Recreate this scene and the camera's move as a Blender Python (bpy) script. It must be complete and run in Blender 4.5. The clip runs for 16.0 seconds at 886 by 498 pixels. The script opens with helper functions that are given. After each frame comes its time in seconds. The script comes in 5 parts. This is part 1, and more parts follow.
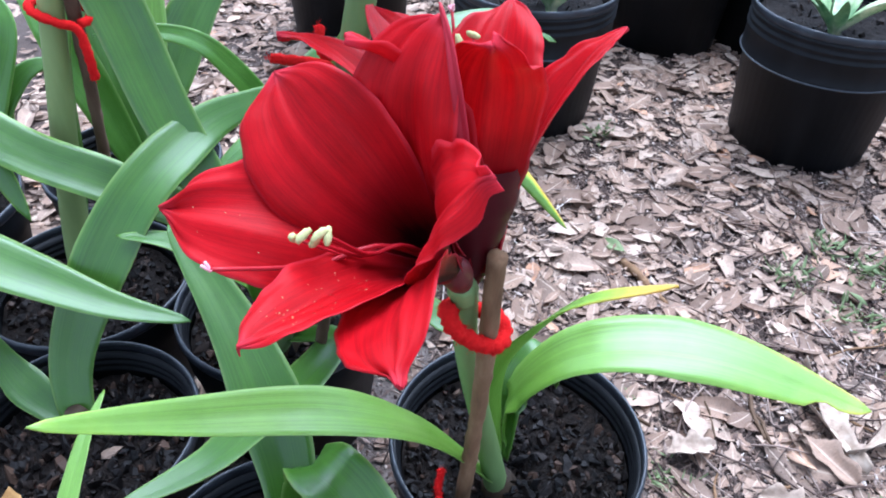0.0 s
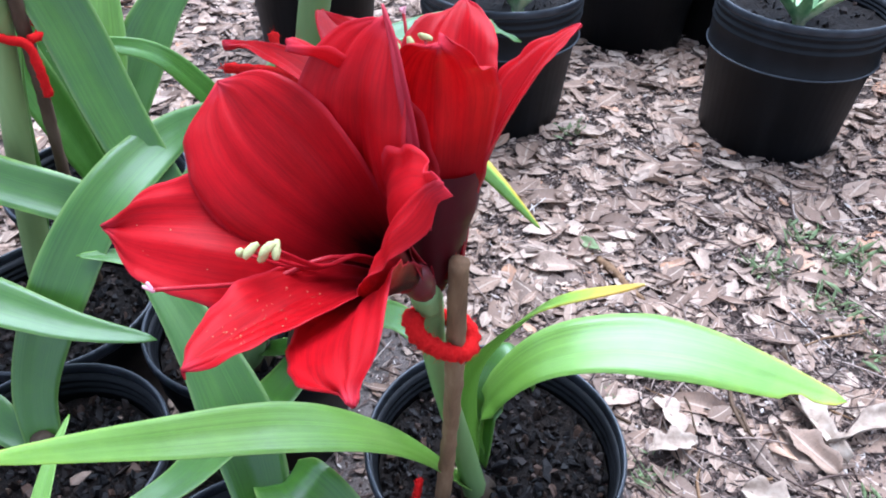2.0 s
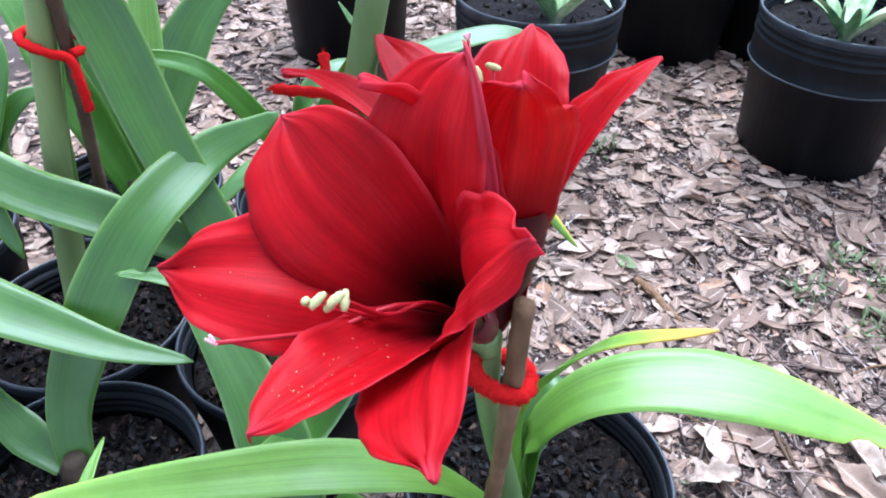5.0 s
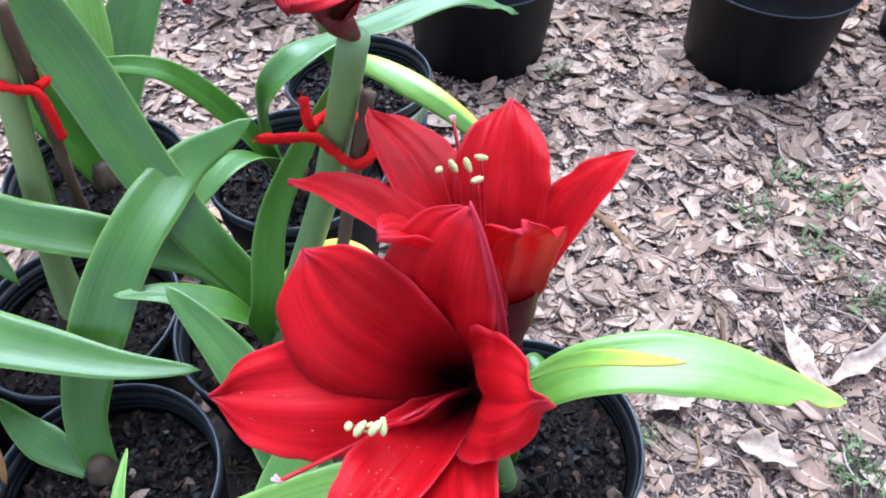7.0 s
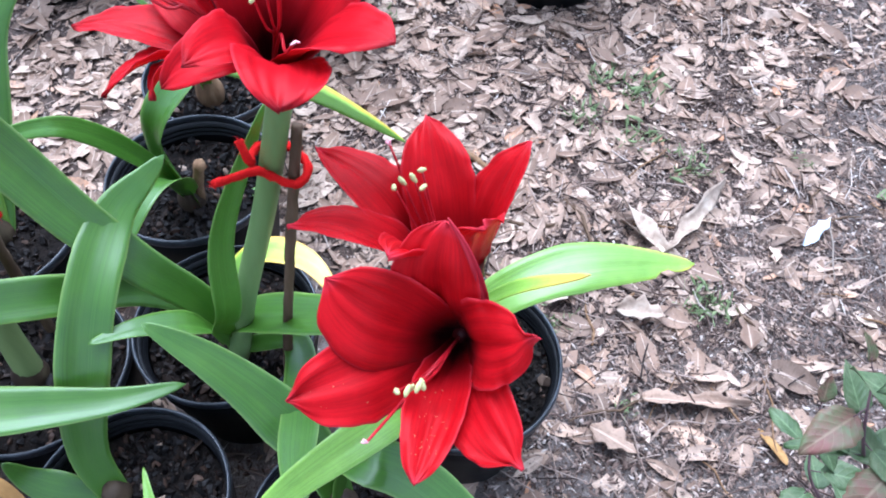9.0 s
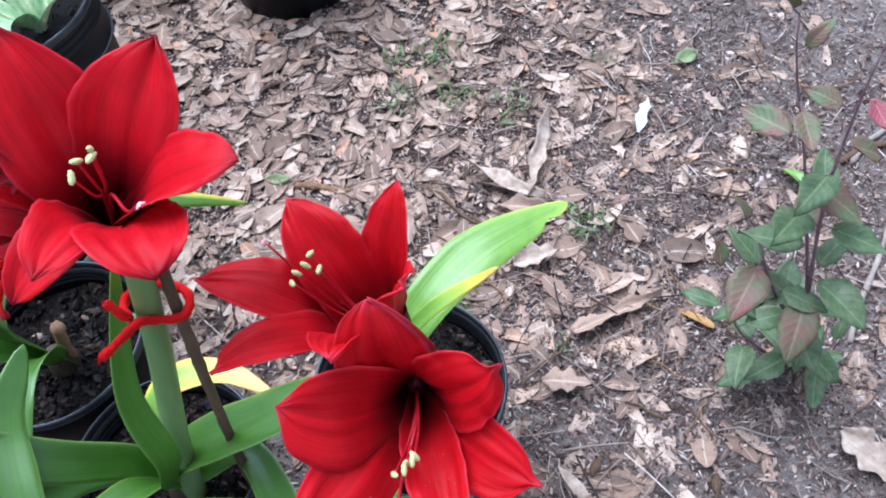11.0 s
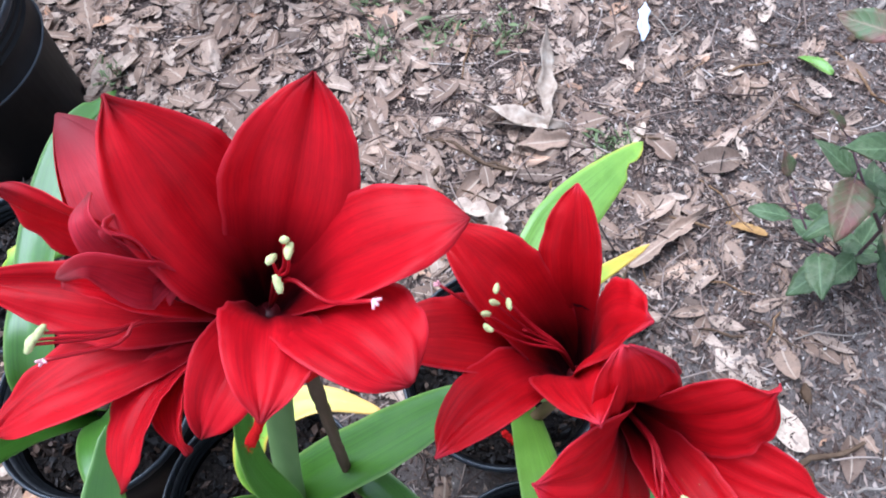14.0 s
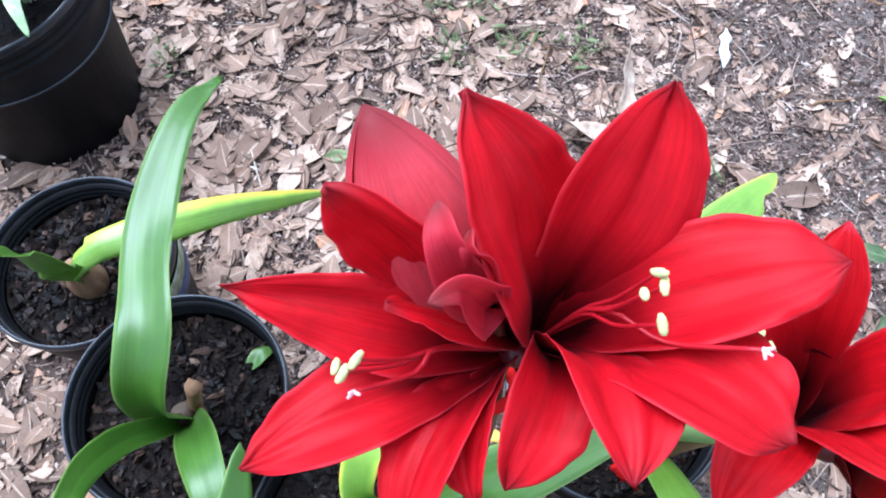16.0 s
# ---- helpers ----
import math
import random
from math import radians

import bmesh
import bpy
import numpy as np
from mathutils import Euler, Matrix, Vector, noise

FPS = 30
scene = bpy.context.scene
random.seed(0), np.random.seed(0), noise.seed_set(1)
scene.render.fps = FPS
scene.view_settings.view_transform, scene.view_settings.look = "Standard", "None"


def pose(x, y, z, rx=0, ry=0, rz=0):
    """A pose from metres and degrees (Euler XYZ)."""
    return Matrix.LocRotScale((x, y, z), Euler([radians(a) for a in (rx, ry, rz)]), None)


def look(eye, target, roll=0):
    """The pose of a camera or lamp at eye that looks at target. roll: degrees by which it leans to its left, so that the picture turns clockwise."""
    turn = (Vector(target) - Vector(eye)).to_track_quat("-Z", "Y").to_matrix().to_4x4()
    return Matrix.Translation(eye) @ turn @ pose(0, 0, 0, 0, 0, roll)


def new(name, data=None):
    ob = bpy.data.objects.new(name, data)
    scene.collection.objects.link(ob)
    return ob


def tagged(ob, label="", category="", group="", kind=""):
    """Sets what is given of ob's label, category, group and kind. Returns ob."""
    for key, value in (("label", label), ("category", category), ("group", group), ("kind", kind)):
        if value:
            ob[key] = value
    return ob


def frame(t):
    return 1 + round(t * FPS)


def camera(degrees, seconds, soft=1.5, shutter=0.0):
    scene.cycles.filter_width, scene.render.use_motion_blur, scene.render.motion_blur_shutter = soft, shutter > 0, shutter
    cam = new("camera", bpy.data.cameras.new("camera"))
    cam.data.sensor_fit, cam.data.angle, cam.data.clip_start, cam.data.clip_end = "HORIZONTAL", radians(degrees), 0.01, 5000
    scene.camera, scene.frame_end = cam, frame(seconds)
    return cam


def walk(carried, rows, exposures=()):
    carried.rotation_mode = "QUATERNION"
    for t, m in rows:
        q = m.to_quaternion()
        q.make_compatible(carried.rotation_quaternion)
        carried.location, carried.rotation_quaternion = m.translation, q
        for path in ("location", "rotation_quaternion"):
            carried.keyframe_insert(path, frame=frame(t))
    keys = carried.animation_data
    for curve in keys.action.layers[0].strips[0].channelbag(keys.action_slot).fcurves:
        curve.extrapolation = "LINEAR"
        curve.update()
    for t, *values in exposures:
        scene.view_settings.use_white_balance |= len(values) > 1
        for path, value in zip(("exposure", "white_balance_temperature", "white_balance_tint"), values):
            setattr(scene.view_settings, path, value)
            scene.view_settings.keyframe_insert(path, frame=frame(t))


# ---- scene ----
cam = camera(62.0, 16.0, 1.9)
PATH = [
    (0, (0.011, -0.009, 0.697), (0.029, 1.534, -0.576), 2.4),
    (0.5, (0.018, -0.011, 0.697), (0.049, 1.532, -0.574), 2.3),
    (1, (0.021, -0.005, 0.693), (0.001, 1.519, -0.601), 0.9),
    (1.5, (0.022, -0.005, 0.692), (0.005, 1.527, -0.594), 0.8),
    (2, (0.022, -0.001, 0.693), (0.088, 1.547, -0.571), 1.2),
    (2.5, (0.005, 0.009, 0.685), (0.047, 1.548, -0.592), 0.8),
    (3, (0.008, 0.014, 0.696), (-0.003, 1.562, -0.571), -0.3),
    (3.2, (0.012, 0.015, 0.701), (0.014, 1.576, -0.549), -0.0),
    (5.3, (-0.003, 0.025, 0.694), (0.024, 1.577, -0.568), 1.6),
    (5.5, (-0.007, 0.025, 0.694), (0.07, 1.57, -0.573), 2.3),
    (6, (-0.026, 0.044, 0.679), (0.051, 1.599, -0.576), 0.4),
    (6.5, (-0.024, 0.082, 0.694), (0.231, 1.562, -0.627), 3.9),
    (7, (-0.023, 0.065, 0.793), (0.118, 1.388, -0.7), 0.6),
    (7.5, (-0.019, 0.019, 0.861), (-0.031, 1.335, -0.644), 1.8),
    (8, (-0.016, -0.019, 0.907), (-0.003, 1.278, -0.615), 1.7),
    (8.5, (-0.077, 0.009, 0.911), (0.238, 1.179, -0.681), 2.6),
    (8.7, (-0.096, 0.03, 0.911), (0.331, 1.129, -0.704), 3.1),
    (10.8, (-0.113, 0.061, 0.945), (0.623, 0.96, -0.683), -8.5),
    (11, (-0.101, 0.087, 0.937), (0.661, 0.889, -0.729), -9.9),
    (11.5, (-0.098, 0.12, 0.925), (0.715, 0.753, -0.789), -11.1),
    (12, (-0.093, 0.112, 0.92), (0.672, 0.707, -0.829), -11.1),
    (12.5, (-0.095, 0.107, 0.94), (0.633, 0.801, -0.788), -12.4),
    (13, (-0.082, 0.158, 0.938), (0.621, 0.796, -0.823), -15.8),
    (13.5, (-0.088, 0.216, 0.932), (0.587, 0.8, -0.858), -16.6),
    (14, (-0.11, 0.273, 0.923), (0.584, 0.796, -0.878), -12.1),
    (14.5, (-0.118, 0.32, 0.922), (0.618, 0.803, -0.873), -7.8),
    (15, (-0.127, 0.358, 0.902), (0.608, 0.824, -0.899), -5.8),
    (15.5, (-0.143, 0.399, 0.899), (0.589, 0.862, -0.904), -4.9),
    (16, (-0.159, 0.422, 0.9), (0.5596, 0.8409, -0.8082), -2.0),
]
walk(cam, [(t, look(eye, target, roll)) for t, eye, target, roll in PATH], [(0.0, 1.65, 4930, 10), (8.7, 1.68, 4930, 10), (11.0, 1.33, 5030, 10), (14.5, 1.29, 5030, 10), (16.0, 1.58, 5030, 10)])

# ---- light ----
SUN_EL, SUN_ROT = 66.0, 15.0
world = bpy.data.worlds.new("sky")
scene.world = world
world.use_nodes = True
wn = world.node_tree.nodes
sky = wn.new("ShaderNodeTexSky")
sky.sky_type, sky.sun_disc = "NISHITA", False
sky.sun_elevation, sky.sun_rotation = radians(SUN_EL), radians(SUN_ROT)
sky.air_density, sky.dust_density, sky.ozone_density = 1.0, 2.0, 1.0
wn["Background"].inputs[1].default_value = 0.145
veil = wn.new("ShaderNodeHueSaturation")  # thin cloud takes most of the blue out of the sky
veil.inputs["Saturation"].default_value = 0.30
world.node_tree.links.new(sky.outputs[0], veil.inputs["Color"])
world.node_tree.links.new(veil.outputs[0], wn["Background"].inputs[0])
sun_data = bpy.data.lights.new("sun", "SUN")
sun_data.energy, sun_data.angle, sun_data.color = 2.3, radians(55), (1.0, 0.97, 0.94)
sun = new("sun", sun_data)
sun.matrix_world = pose(0, 0, 5, 90 - SUN_EL, 0, -SUN_ROT + 180)

# ---- materials ----


class Nodes:
    """A small helper round one material's node tree."""

    def __init__(self, name):
        self.mat = bpy.data.materials.new(name)
        self.mat.use_nodes = True
        self.n, self.l = self.mat.node_tree.nodes, self.mat.node_tree.links
        self.bsdf, self.out = self.n["Principled BSDF"], self.n["Material Output"]

    def link(self, a, b):
        self.l.new(a, b)

    def coord(self, which="Object"):
        return self.n.new("ShaderNodeTexCoord").outputs[which]

    def scaled(self, vec, s):
        m = self.n.new("ShaderNodeMapping")
        self.link(vec, m.inputs[0])
        m.inputs["Scale"].default_value = s
        return m.outputs[0]

    def noise(self, vec, scale, detail=4.0, rough=0.55):
        t = self.n.new("ShaderNodeTexNoise")
        self.link(vec, t.inputs["Vector"])
        t.inputs["Scale"].default_value, t.inputs["Detail"].default_value, t.inputs["Roughness"].default_value = scale, detail, rough
        return t.outputs["Fac"]

    def ramp(self, fac, stops):
        r = self.n.new("ShaderNodeValToRGB")
        self.link(fac, r.inputs[0])
        el = r.color_ramp.elements
        while len(el) < len(stops):
            el.new(0.5)
        for e, (p, c) in zip(el, stops):
            e.position, e.color = p, (*c, 1) if len(c) == 3 else c
        return r.outputs[0]

    def mix(self, fac, a, b, mode="MIX"):
        m = self.n.new("ShaderNodeMix")
        m.data_type, m.blend_type = "RGBA", mode
        for sock, v in ((m.inputs[0], fac), (m.inputs[6], a), (m.inputs[7], b)):
            if isinstance(v, (int, float)):
                sock.default_value = v
            elif isinstance(v, tuple):
                sock.default_value = (*v, 1)
            else:
                self.link(v, sock)
        return m.outputs[2]

    def math(self, op, a, b=0.0, clamp=False):
        m = self.n.new("ShaderNodeMath")
        m.operation, m.use_clamp = op, clamp
        for sock, v in ((m.inputs[0], a), (m.inputs[1], b)):
            if isinstance(v, (int, float)):
                sock.default_value = v
            else:
                self.link(v, sock)
        return m.outputs[0]

    def attr(self, name):
        a = self.n.new("ShaderNodeAttribute")
        a.attribute_name = name
        return a.outputs["Fac"]

    def object_random(self):
        return self.n.new("ShaderNodeObjectInfo").outputs["Random"]

    def island_random(self):
        return self.n.new("ShaderNodeNewGeometry").outputs["Random Per Island"]

    def bump(self, height, strength=0.4, dist=0.002):
        b = self.n.new("ShaderNodeBump")
        b.inputs["Strength"].default_value, b.inputs["Distance"].default_value = strength, dist
        self.link(height, b.inputs["Height"])
        self.link(b.outputs[0], self.bsdf.inputs["Normal"])
        return b.outputs[0]

    def finish(self, color, rough=0.6, spec=0.5, translucent=0.0, trans_color=None):
        if isinstance(color, tuple):
            self.bsdf.inputs["Base Color"].default_value = (*color, 1)
        else:
            self.link(color, self.bsdf.inputs["Base Color"])
        if isinstance(rough, (int, float)):
            self.bsdf.inputs["Roughness"].default_value = rough
        else:
            self.link(rough, self.bsdf.inputs["Roughness"])
        self.bsdf.inputs["Specular IOR Level"].default_value = spec
        if translucent:
            tr = self.n.new("ShaderNodeBsdfTranslucent")
            src = trans_color if trans_color is not None else color
            if isinstance(src, tuple):
                tr.inputs[0].default_value = (*src, 1)
            else:
                self.link(src, tr.inputs[0])
            ms = self.n.new("ShaderNodeMixShader")
            ms.inputs[0].default_value = translucent
            self.link(self.bsdf.outputs[0], ms.inputs[1])
            self.link(tr.outputs[0], ms.inputs[2])
            self.link(ms.outputs[0], self.out.inputs[0])
        return self.mat


def leaf_material(name, dark, light, gloss=0.34, stripe=0.35):
    """Strap leaf: fine lengthwise veins, pale margin, yellowing by the attribute 'yel'."""
    m = Nodes(name)
    uv = m.coord("UV")
    vein = m.noise(m.scaled(uv, (95, 0.9, 1)), 1.0, 4, 0.65)
    blot = m.noise(m.coord("Object"), 34, 5, 0.6)
    c = m.mix(m.ramp(blot, [(0.32, (0, 0, 0)), (0.68, (1, 1, 1))]), dark, light)
    c = m.mix(m.ramp(vein, [(0.42, (0, 0, 0)), (0.68, (0.42, 0.42, 0.42))]), c, tuple(min(1, 1.75 * q) for q in light))
    c = m.mix(m.ramp(vein, [(0.34, (0.45, 0.45, 0.45)), (0.50, (0, 0, 0))]), c, tuple(0.55 * q for q in dark))
    band = m.noise(m.scaled(uv, (13, 0.5, 1)), 1.0, 2, 0.5)
    c = m.mix(m.ramp(band, [(0.36, (stripe,) * 3), (0.62, (0, 0, 0))]), c, tuple(0.5 * q for q in dark))
    sep = m.n.new("ShaderNodeSeparateXYZ")
    m.link(uv, sep.inputs[0])
    rim = m.math("ABSOLUTE", m.math("SUBTRACT", m.math("MULTIPLY", sep.outputs[0], 2.0), 1.0))
    c = m.mix(m.ramp(rim, [(0.90, (0, 0, 0)), (1.0, (0.55, 0.55, 0.55))]), c, (0.30, 0.42, 0.10))
    scar = m.noise(m.scaled(uv, (26, 9, 1)), 1.0, 4, 0.75)
    c = m.mix(m.ramp(scar, [(0.70, (0, 0, 0)), (0.78, (0.45, 0.45, 0.45))]), c, (0.34, 0.33, 0.16))
    yel = m.attr("yel")
    spotted = m.math("ADD", yel, m.math("MULTIPLY", m.math("SUBTRACT", m.noise(m.coord("Object"), 60, 3), 0.5), 0.35), True)
    ycol = m.ramp(spotted, [(0.0, (0.10, 0.24, 0.03)), (0.45, (0.30, 0.48, 0.05)), (0.75, (0.66, 0.56, 0.06)), (1.0, (0.72, 0.42, 0.07))])
    c = m.mix(m.ramp(spotted, [(0.12, (0, 0, 0)), (0.45, (1, 1, 1))]), c, ycol)
    m.bump(m.math("ADD", m.math("MULTIPLY", vein, 0.7), m.math("MULTIPLY", blot, 1.0)), 0.30, 0.0012)
    m.bsdf.inputs["Coat Weight"].default_value, m.bsdf.inputs["Coat Roughness"].default_value = 0.42, 0.28
    rough = m.math("ADD", m.math("MULTIPLY", blot, 0.24), gloss - 0.08)
    return m.finish(c, rough, 0.50, 0.24, m.mix(0.5, c, (0.34, 0.50, 0.03)))


LEAF = leaf_material("strap_leaf_green", (0.042, 0.112, 0.007), (0.068, 0.158, 0.012), 0.34, 0.14)
LEAF_BRIGHT = leaf_material("strap_leaf_bright", (0.125, 0.245, 0.018), (0.175, 0.315, 0.036), 0.36, 0.10)
LEAF_BLUE = leaf_material("strap_leaf_dull", (0.046, 0.120, 0.009), (0.074, 0.166, 0.016), 0.35, 0.14)
LEAF_MID = leaf_material("strap_leaf_mid_green", (0.070, 0.180, 0.013), (0.105, 0.235, 0.024), 0.34, 0.12)


def petal_material(name, rim, mid, deep, tip=(0.72, 0.05, 0.08), tip_from=0.93):
    """Velvety tepal: lengthwise veins and wrinkles, scuffs, a tinged tip, a dark throat by the attribute 'deep'."""
    m = Nodes(name)
    uv = m.coord("UV")
    vein = m.noise(m.scaled(uv, (15, 1.9, 1)), 1.0, 5, 0.6)
    fine = m.noise(m.scaled(uv, (64, 3.2, 1)), 1.0, 4, 0.65)
    cloud = m.noise(m.coord("Object"), 34, 5, 0.6)
    rib = m.math("ADD", m.math("MULTIPLY", vein, 0.5), m.math("MULTIPLY", fine, 0.5))
    c = m.mix(m.ramp(cloud, [(0.32, (0, 0, 0)), (0.68, (1, 1, 1))]), mid, rim)
    c = m.mix(m.ramp(rib, [(0.34, (0.17, 0.17, 0.17)), (0.56, (0, 0, 0))]), c, tuple(0.5 * q for q in mid))
    c = m.mix(m.ramp(rib, [(0.50, (0, 0, 0)), (0.72, (0.10, 0.10, 0.10))]), c, tuple(min(1, 1.35 * q) for q in rim))
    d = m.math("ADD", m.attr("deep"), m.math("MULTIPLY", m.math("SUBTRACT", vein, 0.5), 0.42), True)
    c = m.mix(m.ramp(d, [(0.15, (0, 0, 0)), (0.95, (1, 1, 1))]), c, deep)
    sep = m.n.new("ShaderNodeSeparateXYZ")
    m.link(uv, sep.inputs[0])
    edge = m.math("ABSOLUTE", m.math("SUBTRACT", m.math("MULTIPLY", sep.outputs[0], 2.0), 1.0))
    c = m.mix(m.ramp(edge, [(0.92, (0, 0, 0)), (1.0, (0.34, 0.34, 0.34))]), c, (0.74, 0.06, 0.09))
    end = m.math("ADD", sep.outputs[1], m.math("MULTIPLY", m.math("SUBTRACT", cloud, 0.5), 0.10))
    c = m.mix(m.ramp(end, [(tip_from, (0, 0, 0)), (1.0, (0.75, 0.75, 0.75))]), c, tip)
    bruise = m.noise(m.coord("Object"), 95, 5, 0.7)
    grain = m.noise(m.scaled(uv, (210, 26, 1)), 1.0, 3, 0.7)
    c = m.mix(m.ramp(grain, [(0.40, (0.22, 0.22, 0.22)), (0.60, (0, 0, 0))]), c, deep)
    c = m.mix(m.ramp(bruise, [(0.58, (0, 0, 0)), (0.76, (0.30, 0.30, 0.30))]), c, deep)
    scuff = m.noise(m.scaled(uv, (42, 7, 1)), 1.0, 5, 0.8)
    c = m.mix(m.ramp(scuff, [(0.72, (0, 0, 0)), (0.80, (0.55, 0.55, 0.55))]), c, (0.76, 0.20, 0.24))
    m.bump(m.math("ADD", m.math("MULTIPLY", rib, 1.0), m.math("ADD", m.math("MULTIPLY", cloud, 0.9), m.math("MULTIPLY", bruise, 0.6))), 0.24, 0.0016)
    m.bsdf.inputs["Sheen Weight"].default_value, m.bsdf.inputs["Sheen Roughness"].default_value = 0.02, 0.35
    m.bsdf.inputs["Sheen Tint"].default_value = (1.0, 0.35, 0.40, 1)
    glow = m.mix(m.ramp(rib, [(0.38, (0.75, 0.75, 0.75)), (0.56, (0, 0, 0))]), (0.86, 0.016, 0.008), (0.34, 0.003, 0.003))
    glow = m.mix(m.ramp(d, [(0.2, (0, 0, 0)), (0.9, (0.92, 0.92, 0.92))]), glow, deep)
    rough = m.math("ADD", m.math("MULTIPLY", cloud, 0.30), 0.28)
    return m.finish(c, rough, 0.13, 0.36, glow)


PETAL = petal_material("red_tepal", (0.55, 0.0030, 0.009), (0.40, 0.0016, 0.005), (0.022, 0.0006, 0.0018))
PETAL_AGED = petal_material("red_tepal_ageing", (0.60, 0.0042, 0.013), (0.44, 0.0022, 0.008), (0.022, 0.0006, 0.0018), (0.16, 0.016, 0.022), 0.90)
PETAL_BACK = petal_material("bud_tepal", (0.66, 0.080, 0.100), (0.52, 0.030, 0.046), (0.14, 0.010, 0.016), (0.13, 0.03, 0.03), 0.84)

WILTED = petal_material("withered_tepal", (0.50, 0.030, 0.050), (0.34, 0.008, 0.018), (0.07, 0.004, 0.008), (0.11, 0.05, 0.045), 0.80)


def simple(name, stops, scale=40, rough=0.6, spec=0.4, bump=0.3, dist=0.002, stretch=(1, 1, 1), translucent=0.0):
    m = Nodes(name)
    f = m.noise(m.scaled(m.coord("Object"), stretch), scale, 5, 0.6)
    g = m.noise(m.coord("Object"), scale * 0.21, 2)
    h = m.math("ADD", m.math("MULTIPLY", f, 0.7), m.math("MULTIPLY", g, 0.3))
    m.bump(f, bump, dist)
    return m.finish(m.ramp(h, stops), rough, spec, translucent)


STALK_PALE = simple("stalk_pale_green", [(0.3, (0.16, 0.21, 0.065)), (0.55, (0.23, 0.29, 0.10)), (0.75, (0.31, 0.36, 0.15))], 30, 0.45, 0.4, 0.2, 0.001, (1, 1, 0.12))
STALK = simple("stalk_green", [(0.3, (0.100, 0.16, 0.045)), (0.55, (0.155, 0.225, 0.075)), (0.75, (0.21, 0.28, 0.11))], 30, 0.45, 0.4, 0.15, 0.001, (1, 1, 0.12))
TUBE = simple("ovary_dark_red", [(0.3, (0.045, 0.006, 0.007)), (0.6, (0.12, 0.005, 0.009)), (0.8, (0.2, 0.008, 0.015))], 50, 0.45, 0.35, 0.2, 0.001)
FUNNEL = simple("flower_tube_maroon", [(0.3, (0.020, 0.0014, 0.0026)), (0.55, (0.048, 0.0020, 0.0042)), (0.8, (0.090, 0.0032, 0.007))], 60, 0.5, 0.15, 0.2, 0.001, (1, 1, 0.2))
WOOD = simple("stake_wood", [(0.25, (0.060, 0.030, 0.014)), (0.5, (0.165, 0.093, 0.046)), (0.75, (0.30, 0.19, 0.105))], 90, 0.8, 0.2, 0.6, 0.002, (1, 1, 0.15))
WOOD_DARK = simple("stake_dark_wood", [(0.25, (0.040, 0.022, 0.012)), (0.5, (0.092, 0.056, 0.032)), (0.75, (0.165, 0.108, 0.068))], 60, 0.8, 0.2, 0.6, 0.002, (1, 1, 0.15))
CHENILLE = simple("chenille_red", [(0.3, (0.42, 0.004, 0.004)), (0.7, (0.66, 0.012, 0.01))], 700, 0.9, 0.1, 0.9, 0.002)
ANTHER = simple("pollen_cream", [(0.3, (0.38, 0.38, 0.14)), (0.7, (0.56, 0.55, 0.26))], 500, 0.85, 0.2, 0.7, 0.001)
FILAMENT = simple("filament_red", [(0.3, (0.26, 0.003, 0.008)), (0.7, (0.40, 0.006, 0.014))], 80, 0.45, 0.3, 0.1, 0.001)
STIGMA = simple("stigma_pink", [(0.3, (0.62, 0.22, 0.25)), (0.7, (0.8, 0.5, 0.5))], 200, 0.6, 0.3, 0.3, 0.001)
SPATHE = simple("dry_bract", [(0.3, (0.34, 0.006, 0.016)), (0.60, (0.42, 0.016, 0.034)), (0.8, (0.52, 0.10, 0.12))], 60, 0.6, 0.3, 0.5, 0.002, (1, 1, 0.2), 0.3)
BULB = simple("bulb_skin", [(0.3, (0.02, 0.012, 0.008)), (0.55, (0.06, 0.04, 0.022)), (0.75, (0.12, 0.10, 0.05))], 50, 0.7, 0.3, 0.6, 0.002, (1, 1, 0.3))
PAPER = simple("white_scrap", [(0.3, (0.40, 0.45, 0.54)), (0.7, (0.62, 0.66, 0.72))], 90, 0.6, 0.4, 0.3, 0.002)
DRY = simple("dry_leaf_tan", [(0.3, (0.20, 0.10, 0.030)), (0.6, (0.42, 0.24, 0.080)), (0.8, (0.56, 0.38, 0.17))], 50, 0.7, 0.3, 0.6, 0.002, (1, 1, 0.3), 0.2)
PALE = simple("bleached_leaf", [(0.32, (0.17, 0.115, 0.08)), (0.50, (0.36, 0.27, 0.20)), (0.68, (0.50, 0.41, 0.32))], 70, 0.7, 0.25, 0.6, 0.002, (1, 1, 1), 0.1)
TAN = simple("pale_stick", [(0.3, (0.15, 0.115, 0.09)), (0.7, (0.30, 0.25, 0.205))], 60, 0.8, 0.2, 0.5, 0.002)


def plastic(name, base, dusty, spec=0.09, gloss=0.46):
    m = Nodes(name)
    o = m.coord("Object")
    dust = m.noise(o, 9, 6, 0.65)
    run = m.noise(m.scaled(o, (30, 30, 3)), 1.0, 4)
    f = m.math("MULTIPLY", dust, run)
    c = m.ramp(f, [(0.18, base), (0.45, dusty)])
    m.bump(m.noise(o, 220, 3), 0.12, 0.001)
    return m.finish(c, m.math("ADD", m.math("MULTIPLY", dust, 0.3), gloss), spec)


